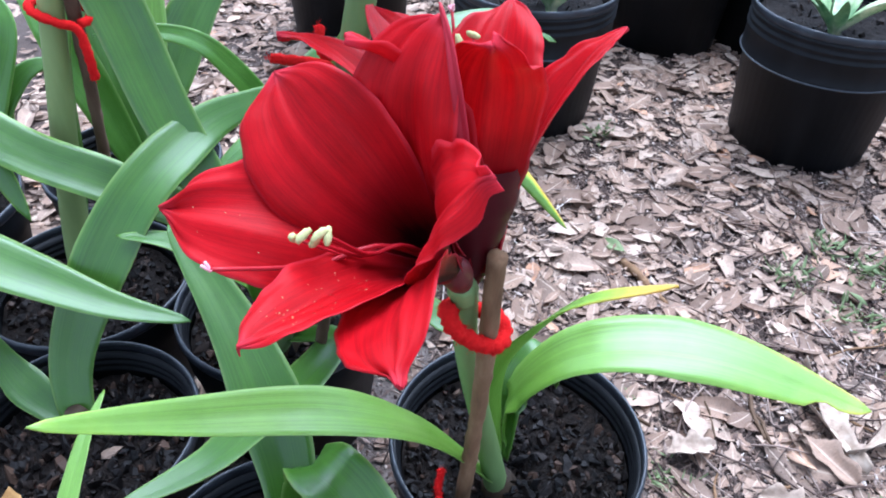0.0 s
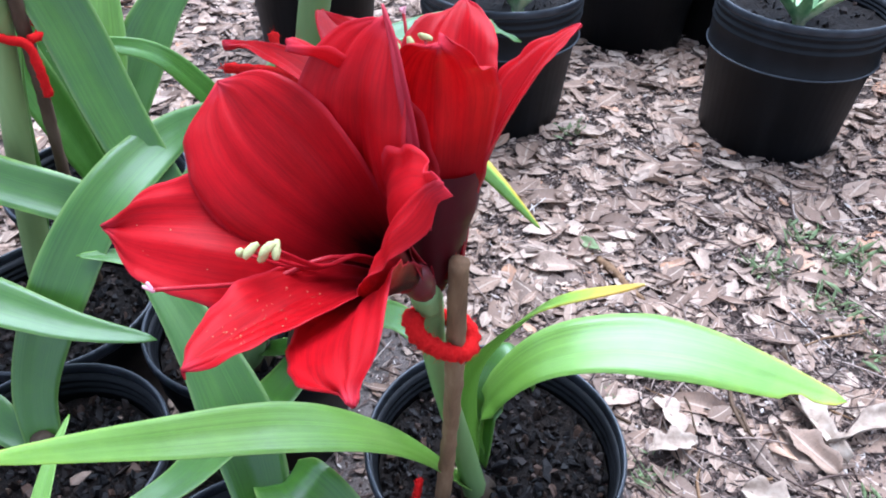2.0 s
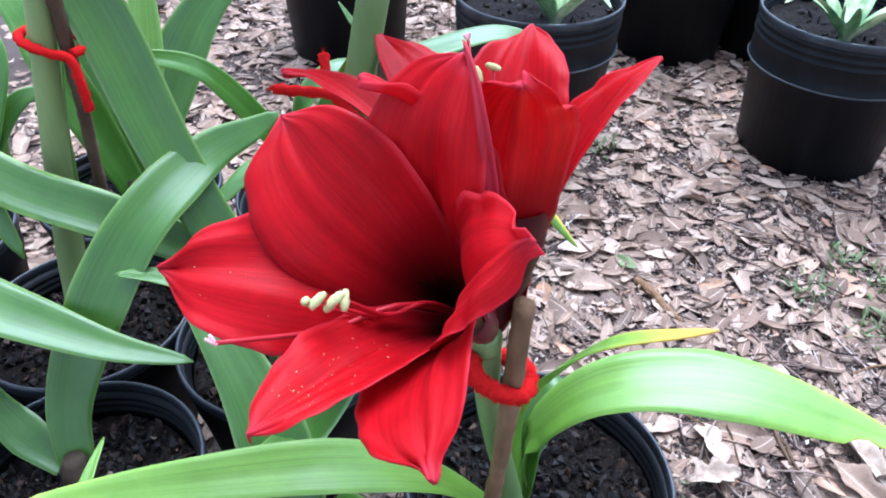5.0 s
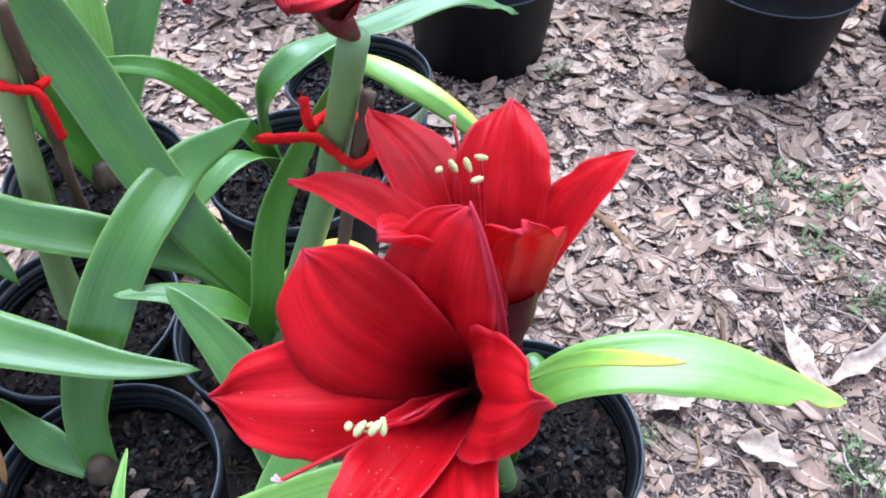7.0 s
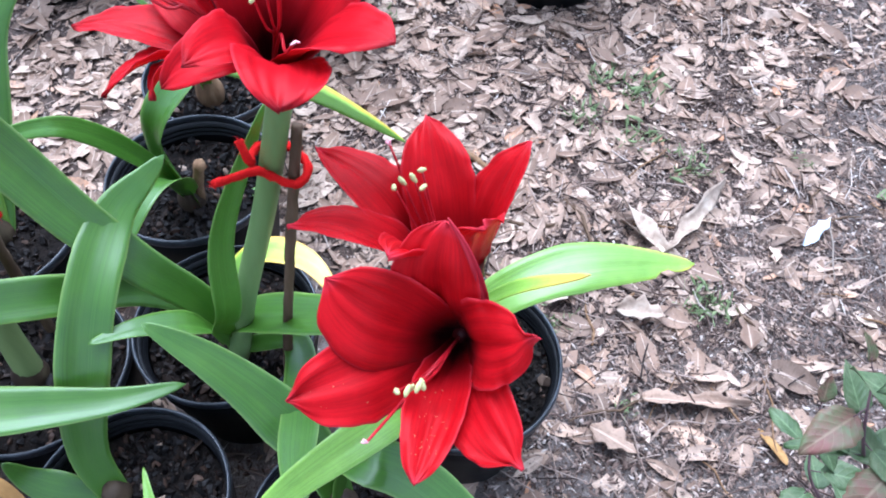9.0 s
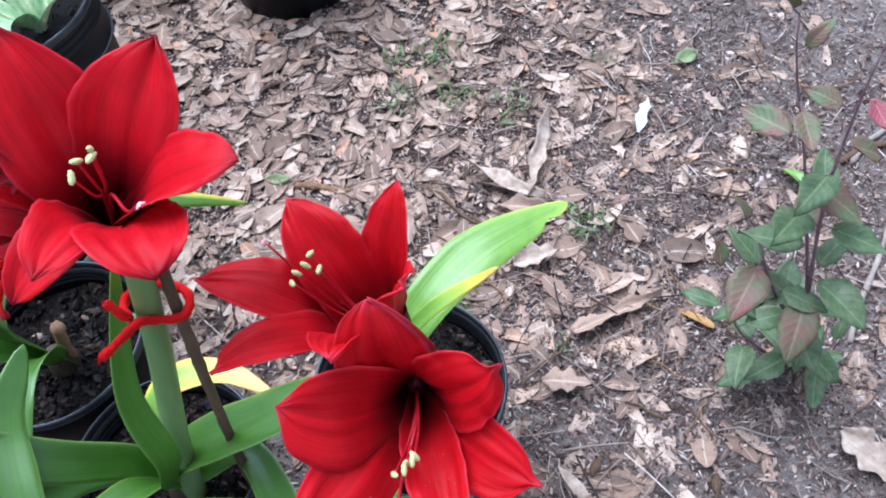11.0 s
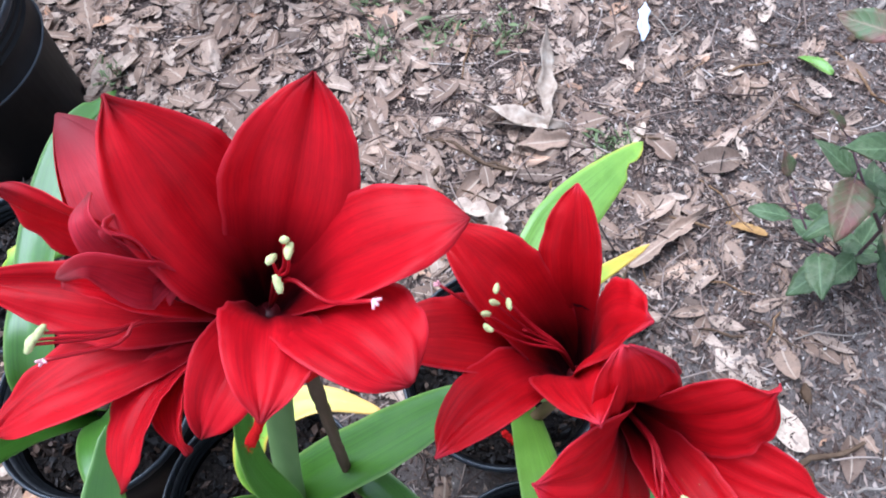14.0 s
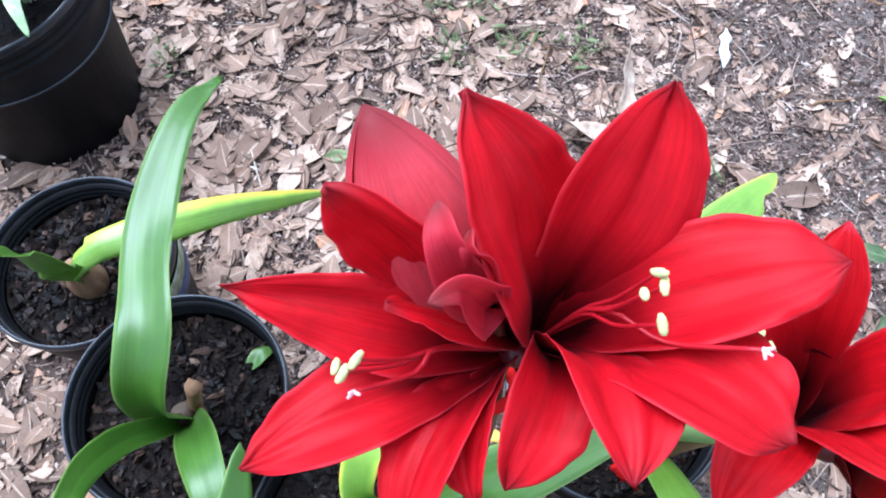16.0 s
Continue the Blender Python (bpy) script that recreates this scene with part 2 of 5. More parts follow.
POT = plastic("black_pot_plastic", (0.0030, 0.0031, 0.0037), (0.009, 0.009, 0.0105), 0.20, 0.40)
RIM = plastic("pot_rim_plastic", (0.010, 0.011, 0.014), (0.045, 0.050, 0.060), 0.45, 0.24)
SOIL = simple("potting_soil", [(0.3, (0.003, 0.0022, 0.0018)), (0.5, (0.007, 0.005, 0.004)), (0.68, (0.017, 0.012, 0.009)), (0.8, (0.034, 0.024, 0.018))], 150, 0.85, 0.12, 1.0, 0.006)


def crumbs_material():
    m = Nodes("soil_crumbs")
    r = m.island_random()
    c = m.ramp(r, [(0.0, (0.003, 0.0022, 0.002)), (0.55, (0.007, 0.0046, 0.0036)), (0.86, (0.020, 0.012, 0.008)), (0.97, (0.050, 0.028, 0.018)), (0.994, (0.09, 0.055, 0.036)), (1.0, (0.26, 0.19, 0.14))])
    m.bump(m.noise(m.coord("Object"), 300, 3), 0.6, 0.002)
    return m.finish(c, 0.62, 0.22)


CRUMBS = crumbs_material()

LITTER_STOPS = [(0.000, (0.060, 0.034, 0.022)), (0.160, (0.120, 0.066, 0.040)), (0.340, (0.215, 0.122, 0.076)), (0.520, (0.310, 0.195, 0.128)),
                (0.700, (0.400, 0.275, 0.195)), (0.840, (0.520, 0.385, 0.290)), (0.930, (0.620, 0.470, 0.350)), (1.000, (0.430, 0.190, 0.080))]


def litter_material(name, per_island):
    m = Nodes(name)
    r = m.island_random() if per_island else m.object_random()
    uv = m.coord("UV")
    o = m.coord("Object")
    c = m.ramp(r, LITTER_STOPS)
    blot = m.noise(o, 70, 4, 0.65)
    stain = m.noise(o, 22, 5, 0.7)
    c = m.mix(m.ramp(stain, [(0.40, (0, 0, 0)), (0.66, (0.65, 0.65, 0.65))]), c, (0.17, 0.105, 0.072))
    speck = m.noise(o, 260, 3, 0.7)
    c = m.mix(m.ramp(speck, [(0.55, (0, 0, 0)), (0.70, (0.55, 0.55, 0.55))]), c, (0.09, 0.055, 0.04))
    c = m.mix(m.ramp(blot, [(0.45, (0, 0, 0)), (0.78, (0.6, 0.6, 0.6))]), c, (0.13, 0.085, 0.062))
    vein = m.noise(m.scaled(uv, (3, 26, 1)), 1.0, 3)
    c = m.mix(m.math("MULTIPLY", vein, 0.24), c, (0.50, 0.39, 0.30))
    sep = m.n.new("ShaderNodeSeparateXYZ")
    m.link(uv, sep.inputs[0])
    rib = m.math("ABSOLUTE", m.math("SUBTRACT", sep.outputs[0], 0.5))
    c = m.mix(m.ramp(rib, [(0.02, (0.5, 0.5, 0.5)), (0.06, (0, 0, 0))]), c, (0.56, 0.44, 0.33))
    m.bump(m.math("ADD", blot, vein), 0.5, 0.002)
    return m.finish(c, 0.68, 0.25, 0.10)


LITTER = litter_material("dead_leaf_joined", True)
LITTER_ONE = litter_material("dead_leaf_single", False)


def debris_material():
    m = Nodes("bark_crumbs")
    c = m.ramp(m.island_random(), [(0.0, (0.022, 0.014, 0.011)), (0.35, (0.085, 0.053, 0.040)), (0.66, (0.19, 0.130, 0.100)), (0.93, (0.31, 0.235, 0.19)), (1.0, (0.50, 0.43, 0.37))])
    return m.finish(c, 0.8, 0.25)


DEBRIS = debris_material()


def ground_material():
    m = Nodes("sandy_ground")
    o = m.coord("Object")
    big = m.noise(o, 3.0, 5, 0.6)
    mid = m.noise(o, 34, 6, 0.7)
    grain = m.noise(o, 420, 3, 0.7)
    c = m.ramp(mid, [(0.3, (0.062, 0.046, 0.038)), (0.5, (0.145, 0.115, 0.099)), (0.7, (0.27, 0.230, 0.205))])
    c = m.mix(m.ramp(big, [(0.4, (0, 0, 0)), (0.62, (0.5, 0.5, 0.5))]), c, (0.165, 0.138, 0.122))
    c = m.mix(m.ramp(grain, [(0.35, (0.75, 0.75, 0.75)), (0.5, (0, 0, 0))]), c, (0.05, 0.038, 0.03))
    c = m.mix(m.ramp(grain, [(0.62, (0, 0, 0)), (0.72, (0.6, 0.6, 0.6))]), c, (0.42, 0.37, 0.33))
    rot = m.math("ADD", m.attr("humus"), m.math("SUBTRACT", mid, 0.5))  # dark leaf mould where the litter lies thick
    c = m.mix(m.ramp(rot, [(0.25, (0.12, 0.12, 0.12)), (0.65, (0.86, 0.86, 0.86))]), c, (0.060, 0.040, 0.030))
    m.bump(m.math("ADD", m.math("MULTIPLY", mid, 1.0), m.math("MULTIPLY", grain, 0.5)), 0.9, 0.006)
    return m.finish(c, 0.9, 0.2)


GROUND = ground_material()


def shrub_leaf_material(name, low, mid, high):
    """Thin toothed leaf: blotched colour, pale midrib and side veins."""
    m = Nodes(name)
    uv, o = m.coord("UV"), m.coord("Object")
    cloud = m.noise(o, 46, 4, 0.6)
    c = m.ramp(cloud, [(0.34, low), (0.5, mid), (0.66, high)])
    sep = m.n.new("ShaderNodeSeparateXYZ")
    m.link(uv, sep.inputs[0])
    off = m.math("ABSOLUTE", m.math("SUBTRACT", sep.outputs[0], 0.5))
    side = m.math("ABSOLUTE", m.math("SINE", m.math("MULTIPLY", m.math("SUBTRACT", sep.outputs[1], m.math("MULTIPLY", off, 0.55)), 22.0)))
    pale = tuple(min(1, 1.7 * q + 0.03) for q in mid)
    c = m.mix(m.ramp(off, [(0.015, (0.6, 0.6, 0.6)), (0.05, (0, 0, 0))]), c, pale)
    c = m.mix(m.ramp(side, [(0.0, (0.35, 0.35, 0.35)), (0.22, (0, 0, 0))]), c, pale)
    c = m.mix(m.ramp(m.noise(o, 210, 4, 0.7), [(0.56, (0, 0, 0)), (0.72, (0.5, 0.5, 0.5))]), c, tuple(0.4 * q for q in low))
    m.bump(m.math("ADD", side, cloud), 0.35, 0.0008)
    return m.finish(c, 0.5, 0.35, 0.25)


SHRUB = shrub_leaf_material("shrub_leaf_green", (0.062, 0.098, 0.036), (0.095, 0.138, 0.055), (0.145, 0.175, 0.085))
SHRUB_RED = shrub_leaf_material("shrub_leaf_bronze", (0.19, 0.080, 0.060), (0.15, 0.105, 0.058), (0.11, 0.150, 0.060))
SHRUB_PINK = shrub_leaf_material("shrub_leaf_purple", (0.27, 0.060, 0.075), (0.28, 0.085, 0.085), (0.24, 0.140, 0.100))
SHRUB_STEM = simple("shrub_stem_purple", [(0.3, (0.06, 0.03, 0.035)), (0.7, (0.14, 0.08, 0.08))], 80, 0.6, 0.3, 0.4, 0.001)
WEED = simple("weed_green", [(0.3, (0.12, 0.17, 0.06)), (0.7, (0.27, 0.31, 0.15))], 60, 0.6, 0.3, 0.3, 0.001, (1, 1, 1), 0.25)
VARIEGATED = simple("variegated_leaf", [(0.36, (0.08, 0.20, 0.07)), (0.5, (0.30, 0.42, 0.20)), (0.6, (0.70, 0.70, 0.45))], 30, 0.5, 0.4, 0.3, 0.001, (1, 1, 0.15), 0.2)

# ---- mesh helpers ----


def mesh_object(name, verts, faces, material, parent=None, label="", smooth=True, uvs=None, attrs=None):
    me = bpy.data.meshes.new(name)
    me.from_pydata([tuple(v) for v in verts], [], faces)
    me.materials.append(material)
    if smooth:
        me.polygons.foreach_set("use_smooth", [True] * len(me.polygons))
    if uvs is not None:
        layer = me.uv_layers.new(name="UVMap")
        idx = np.empty(len(me.loops), dtype=np.int32)
        me.loops.foreach_get("vertex_index", idx)
        layer.data.foreach_set("uv", np.asarray(uvs, dtype=np.float32)[idx].ravel())
    for key, values in (attrs or {}).items():
        a = me.attributes.new(key, "FLOAT", "POINT")
        a.data.foreach_set("value", np.asarray(values, dtype=np.float32))
    me.update()
    ob = new(name, me)
    if parent is not None:
        ob.parent = parent
    if label:
        ob["label"] = label
    return ob


def thing(name, place, label, category, group="", kind=""):
    ob = new(name)
    ob.location = place
    ob.empty_display_size = 0.02
    bpy.context.view_layer.update()
    return tagged(ob, label, category, group, kind)


def local(parent, pts):
    """World points into the frame of a thing that only has a place."""
    o = parent.location if parent is not None else Vector((0, 0, 0))
    if parent is not None and parent.parent is not None:
        o = o + parent.parent.location
    return [Vector(p) - o for p in pts]


def spline(points, n):
    """Catmull-Rom through the points, at n even steps of length."""
    p = [np.array(q, dtype=float) for q in points]
    p = [2 * p[0] - p[1]] + p + [2 * p[-1] - p[-2]]
    dense = []
    for i in range(1, len(p) - 2):
        a, b, c, d = p[i - 1:i + 3]
        for k in range(20):
            t = k / 20
            dense.append(0.5 * (2 * b + (c - a) * t + (2 * a - 5 * b + 4 * c - d) * t * t + (3 * b - a - 3 * c + d) * t ** 3))
    dense.append(p[-2])
    dense = np.array(dense)
    s = np.r_[0, np.cumsum(np.linalg.norm(np.diff(dense, axis=0), axis=1))]
    want = np.linspace(0, s[-1], n)
    return np.stack([np.interp(want, s, dense[:, k]) for k in range(3)], 1)


def unit(v):
    return v / max(np.linalg.norm(v), 1e-9)


def tube_mesh(points, radii, n=24, sides=8, jitter=0.0, rng=None):
    """Verts and faces of a round rod along a spline, with closed ends."""
    c = spline(points, n)
    r = np.interp(np.linspace(0, 1, n), np.linspace(0, 1, len(radii)), radii)
    verts, faces = [], []
    up = np.array([0.31, 0.77, 0.55])
    for i in range(n):
        t = unit(c[min(i + 1, n - 1)] - c[max(i - 1, 0)])
        a = unit(np.cross(t, up))
        b = np.cross(t, a)
        up = np.cross(a, t)
        for k in range(sides):
            w = 2 * math.pi * k / sides
            rr = r[i] * (1 + (jitter * (rng.random() - 0.5) if rng else 0))
            verts.append(c[i] + rr * (math.cos(w) * a + math.sin(w) * b))
    for i in range(n - 1):
        for k in range(sides):
            k2 = (k + 1) % sides
            faces.append((i * sides + k, i * sides + k2, (i + 1) * sides + k2, (i + 1) * sides + k))
    faces.append(tuple(range(sides))[::-1])
    faces.append(tuple((n - 1) * sides + k for k in range(sides)))
    return verts, faces


def sheet(grid, thick):
    """A closed thin body from a grid of points (rows along, columns across)."""
    g = np.asarray(grid, dtype=float)
    ns, nu, _ = g.shape
    du = np.gradient(g, axis=1)
    ds = np.gradient(g, axis=0)
    nrm = np.cross(ds, du)
    nrm /= np.maximum(np.linalg.norm(nrm, axis=2, keepdims=True), 1e-12)
    edge = np.abs(np.linspace(-1, 1, nu))
    th = thick * (1 - 0.7 * edge ** 4)[None, :, None]
    top, bot = (g + nrm * th / 2).reshape(-1, 3), (g - nrm * th / 2).reshape(-1, 3)
    verts = np.concatenate([top, bot])
    m = ns * nu
    faces = []
    for i in range(ns - 1):
        for k in range(nu - 1):
            a = i * nu + k
            faces.append((a, a + 1, a + nu + 1, a + nu))
            faces.append((m + a, m + a + nu, m + a + nu + 1, m + a + 1))
        a, b = i * nu, i * nu + nu - 1
        faces.append((a, a + nu, m + a + nu, m + a))
        faces.append((b, m + b, m + b + nu, b + nu))
    for k in range(nu - 1):
        faces.append((k, m + k, m + k + 1, k + 1))
        a = (ns - 1) * nu + k
        faces.append((a, a + 1, m + a + 1, m + a))
    u, v = np.meshgrid(np.linspace(0, 1, nu), np.linspace(0, 1, ns))
    uv = np.stack([u.ravel(), v.ravel()], 1)
    return verts, faces, np.concatenate([uv, uv])


def strap_leaf(parent, points, width, yellow=0.0, edge=0.0, twist=(0.0, 0.0), fold=0.28, material=None, seed=1, blunt=0.35, notch=None, label="", base=0.55, yellow_from=0.6, name="leaf", face=(0, 0, 1), grow=0.42, half=0):
    """A strap leaf on a spline from its base to its tip. twist: degrees of roll at base and tip. yellow: how yellow the tip is; edge: the margin."""
    rng = np.random.default_rng(seed)
    ns, nu = 44, 9
    c = spline(local(parent, points), ns)
    s = np.linspace(0, 1, ns)
    w = width * (base + (1 - base) * np.clip(s / grow, 0, 1) ** 0.8)
    tip = np.clip((1 - s) / blunt, 0, 1)
    w = w * np.sqrt(np.clip(1 - (1 - tip) ** 2, 0, 1)) * (0.55 + 0.45 * tip) + 0.0006
    ph = rng.random(3) * 6
    grid = np.zeros((ns, nu, 3))
    u = np.linspace(-1, 1, nu)
    for i in range(ns):
        t = unit(c[min(i + 1, ns - 1)] - c[max(i - 1, 0)])
        side = np.cross(t, face)
        if np.linalg.norm(side) < 0.3:
            ref = c[-1] - c[0]
            side = np.cross(unit(np.array([ref[0], ref[1], 0.0])), (0, 0, 1.0))
            side = side - t * np.dot(side, t)
        side = unit(side)
        if i and side @ last < 0:
            side = -side
        last = side
        up = np.cross(side, t)
        a = radians(twist[0] + (twist[1] - twist[0]) * s[i] + 4 * math.sin(5 * s[i] + ph[0]))
        side, up = side * math.cos(a) + up * math.sin(a), up * math.cos(a) - side * math.sin(a)
        lift = fold * (1 - 0.65 * s[i]) * np.abs(u) ** 1.5 * w[i] / 2 + 0.030 * w[i] * np.sin(8 * s[i] + ph[1] + 2.4 * u) + 0.012 * w[i] * np.cos(9 * u + ph[0])
        wave = w[i] / 2 * (1 + 0.03 * math.sin(11 * s[i] + ph[2]))
        grid[i] = c[i] + np.outer(u * wave, side) + np.outer(lift, up)
        if notch and abs(s[i] - notch[0]) < notch[1]:
            k = 1 - abs(s[i] - notch[0]) / notch[1]
            for j, pull in ((0, 0.62), (1, 0.5), (2, 0.3)):
                q = nu - 1 - j if notch[2] > 0 else j
                grid[i, q] = grid[i, q] * (1 - pull * k) + c[i] * pull * k
    verts, faces, uv = sheet(grid, 0.0016)
    yel = np.clip((s - yellow_from) / (1 - yellow_from), 0, 1)[:, None] * yellow + edge * np.abs(u)[None, :] ** 5 * (0.4 + 0.6 * s[:, None])
    if half:
        yel = yellow * np.clip(0.28 + 1.1 * half * u, 0, 1)[None, :] * (0.5 + 0.5 * s[:, None])
    yel = np.concatenate([yel.ravel(), yel.ravel()])
    return mesh_object(name, verts, faces, material or LEAF, parent, label, True, uv, {"yel": np.clip(yel, 0, 1)})


TEPAL_ROWS = 23


def tepal(flower, base, axis, tip, width, swell=0.5, throat=0.035, roll=0.0, ruffle=1.0, recurve=0.02, cup=0.35, seed=1, material=None, peak=0.58, blunt=1.0, tube=0.011, shift=(0, 0, 0), crease=0.06, neck=0.30, mucro=0.0):
    """One tepal from the tube's base along the axis, opening to its tip."""
    rng = np.random.default_rng(seed)
    off = flower.location + flower.parent.location
    base, tip, axis = np.array(base, float) - off, np.array(tip, float) - off, unit(np.array(axis, float))
    d = tip - base
    along = d @ axis
    rad = d - axis * along
    rdir = unit(rad)
    p0 = base + rdir * tube * 0.5
    p1 = base + axis * throat + rdir * (tube + 0.15 * np.linalg.norm(rad) * swell)
    out = unit(tip - p1)
    p2 = tip - out * np.linalg.norm(tip - p1) * 0.42 + (axis - out * (axis @ out)) * recurve
    shift = np.array(shift, float)
    p1, p2 = p1 + shift * 0.5, p2 + shift
    ns, nu = 60, TEPAL_ROWS
    s = np.linspace(0, 1, ns)
    b = lambda t: ((1 - t) ** 3)[:, None] * p0 + (3 * (1 - t) ** 2 * t)[:, None] * p1 + (3 * (1 - t) * t ** 2)[:, None] * p2 + (t ** 3)[:, None] * tip
    c = b(s)
    side0 = unit(np.cross(axis, rdir))
    u = np.linspace(-1, 1, nu)
    ph = rng.random(4) * 6.28
    grid = np.zeros((ns, nu, 3))
    rise = np.clip(s / peak, 0, 1)
    end = 1 - mucro
    fall = np.clip((end - s) / (end - peak), 0, 1)
    w = np.where(s < peak, neck + (1 - neck) * np.sin(rise * math.pi / 2) ** 1.35, np.sin(fall * math.pi / 2) ** (0.62 * blunt + 0.05) * (1 - 0.12 * (1 - fall)))
    w = w * (1 - 0.45 * np.exp(-((s - end) / 0.05) ** 2))
    if mucro:
        w = np.maximum(w, 0.16 * np.clip((1 - s) / (1.6 * mucro), 0, 1))
    w = w * width + 0.0007
    for i in range(ns):
        t = unit(c[min(i + 1, ns - 1)] - c[max(i - 1, 0)])
        side = unit(side0 - t * (side0 @ t))
        up = np.cross(t, side)
        if up @ axis < 0:
            up = -up
        a = radians(roll) * s[i]
        side, up = side * math.cos(a) + up * math.sin(a), up * math.cos(a) - side * math.sin(a)
        cu = cup * (1 - 0.75 * s[i]) + 0.45 * max(0, 1 - s[i] / 0.3)
        lift = cu * u ** 2 * w[i] / 2 + crease * np.abs(u) * w[i] * math.sin(math.pi * s[i]) - 0.016 * w[i] * np.exp(-(u / 0.10) ** 2)
        env = s[i] ** 1.4 * np.abs(u) ** 2
        wav = np.array([noise.noise(Vector((3.6 * s[i] + ph[0], np.sign(q) * 3.1, ph[1]))) for q in u])
        fin = np.array([noise.noise(Vector((11 * s[i] + ph[2], np.sign(q) * 3.1, ph[1]))) for q in u])
        cri = np.array([noise.noise(Vector((17 * s[i] + ph[1], np.sign(q) * 5.3, ph[2]))) for q in u]) * np.abs(u) ** 5 * min(1, 3 * s[i])
        lift = lift + ruffle * (env * (0.0046 * wav + 0.0026 * fin) + 0.0011 * cri)
        swell_n = np.array([noise.noise(Vector((2.6 * s[i] + ph[3], 1.9 * q, ph[0]))) for q in u])
        ridge = np.array([noise.noise(Vector((0.9 * s[i] + ph[3], 5.5 * q, ph[2]))) for q in u])
        lift = lift + (0.0044 * swell_n + 0.0017 * ridge) * min(1, 1.6 * s[i]) * width / 0.055
        lat = u * w[i] / 2 * (1 + ruffle * (np.abs(u) ** 3 * (0.055 * wav + 0.040 * fin) + 0.022 * cri))
        grid[i] = c[i] + np.outer(lat, side) + np.outer(lift, up)
    verts, faces, uv = sheet(grid, 0.0011)
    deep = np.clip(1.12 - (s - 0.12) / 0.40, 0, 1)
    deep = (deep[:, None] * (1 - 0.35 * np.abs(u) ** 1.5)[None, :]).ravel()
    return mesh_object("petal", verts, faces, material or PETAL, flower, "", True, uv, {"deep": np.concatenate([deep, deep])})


def rod(name, parent, points, radii, material, n=16, sides=8, label="", jitter=0.0, seed=0):
    verts, faces = tube_mesh(local(parent, points), radii, n, sides, jitter, np.random.default_rng(seed) if jitter else None)
    return mesh_object(name, verts, faces, material, parent, label)


def anther(flower, place, direction, seed):
    rng = np.random.default_rng(seed)
    d = unit(np.array(direction, float) + rng.normal(0, 0.8, 3))
    p = np.array(place, float)
    bend = unit(np.cross(d, rng.normal(0, 1, 3))) * 0.0004
    half = 0.0039
    return rod("anther", flower, [p - d * half, p - d * half * 0.4 + bend, p + d * half * 0.4 + bend, p + d * half], [0.0009, 0.0017, 0.0019, 0.0017, 0.0009], ANTHER, 9, 7, "", 0.25, seed)


def amaryllis_flower(plant, stem_top, base, axis, tips, widths, stamens, pistil=None, seed=1, label="", inner=0, **kw):
    """Pedicel and tube with six tepals, stamens and a pistil."""
    axis = unit(np.array(axis, float))
    b, st = np.array(base, float), np.array(stem_top, float)
    mid = (b + st) / 2 - axis * 0.002
    flower = rod("flower", plant, [st, mid, b - axis * 0.004, b + axis * 0.003], [0.0045, 0.0062, 0.0082, 0.0088, 0.0060], TUBE, 14, 12, label)
    for i, (tip, w) in enumerate(zip(tips, widths)):
        opt = dict(kw)
        opt["swell"] = (0.75, 0.35)[(i + inner) % 2]
        if len(tip) > 3:
            opt.update(tip[3])
        tepal(flower, b, axis, tip[:3], w, seed=seed * 10 + i, **opt)
    rng = np.random.default_rng(seed)
    for i, p in enumerate(stamens):
        p = np.array(p, float)
        q = b + axis * 0.035 + (p - b) * 0.12
        sag = (b + p) / 2 + np.array((0, 0, -0.007))
        rod("filament", flower, [b + axis * 0.01, q, (q + p) / 2 + (sag - (b + p) / 2), p], [0.0011, 0.001, 0.0009, 0.0007], FILAMENT, 14, 6)
        anther(flower, p, np.cross(axis, p - b), seed * 7 + i)
    if pistil is not None:
        p = np.array(pistil, float)
        rod("pistil", flower, [b + axis * 0.01, b + axis * 0.04 + (p - b) * 0.15, (b * 0.4 + p * 0.6) + axis * 0.006, p], [0.0013, 0.0012, 0.0011, 0.0009], FILAMENT, 18, 6)
        for k in range(3):
            d = unit(rng.normal(0, 1, 3) + unit(p - b))
            rod("stigma", flower, [p - d * 0.001, p + d * 0.0015, p + d * 0.0035], [0.0007, 0.0009, 0.0006], STIGMA, 6, 6)
    return flower


# ---- ground ----


def spread(lo, hi, step, far, grow=1.35):
    inner = list(np.arange(lo, hi + 1e-6, step))
    out, d, a, b = [], step, lo, hi
    left, right = [], []
    while b < far:
        d *= grow
        a, b = a - d, b + d
        left.append(a)
        right.append(b)
    return left[::-1] + inner + right


def ground_height(x, y):
    n = noise.noise(Vector((x * 2.1, y * 2.1, 0.3))) * 0.010 + noise.noise(Vector((x * 9, y * 9, 1.7))) * 0.004
    n += noise.noise(Vector((x * 34, y * 34, 4.1))) * 0.002
    return n


def cover(x, y):
    """How thick the leaves lie: thick behind, thin on the bare soil in front."""
    back = min(1, max(0, (y - 0.05 + 0.35 * (0.45 - x)) / 0.80))
    n = 0.45 + (1.5 - 1.1 * back) * noise.noise(Vector((x * 3.0, y * 3.0, 9.4)))
    among = 0.25 if x < 0.02 and y < 0.72 else 1.0  # few leaves blow in between the pots
    return among * max(0.03, min(1, 0.06 + back ** 0.8 * (0.38 + 0.75 * n)))


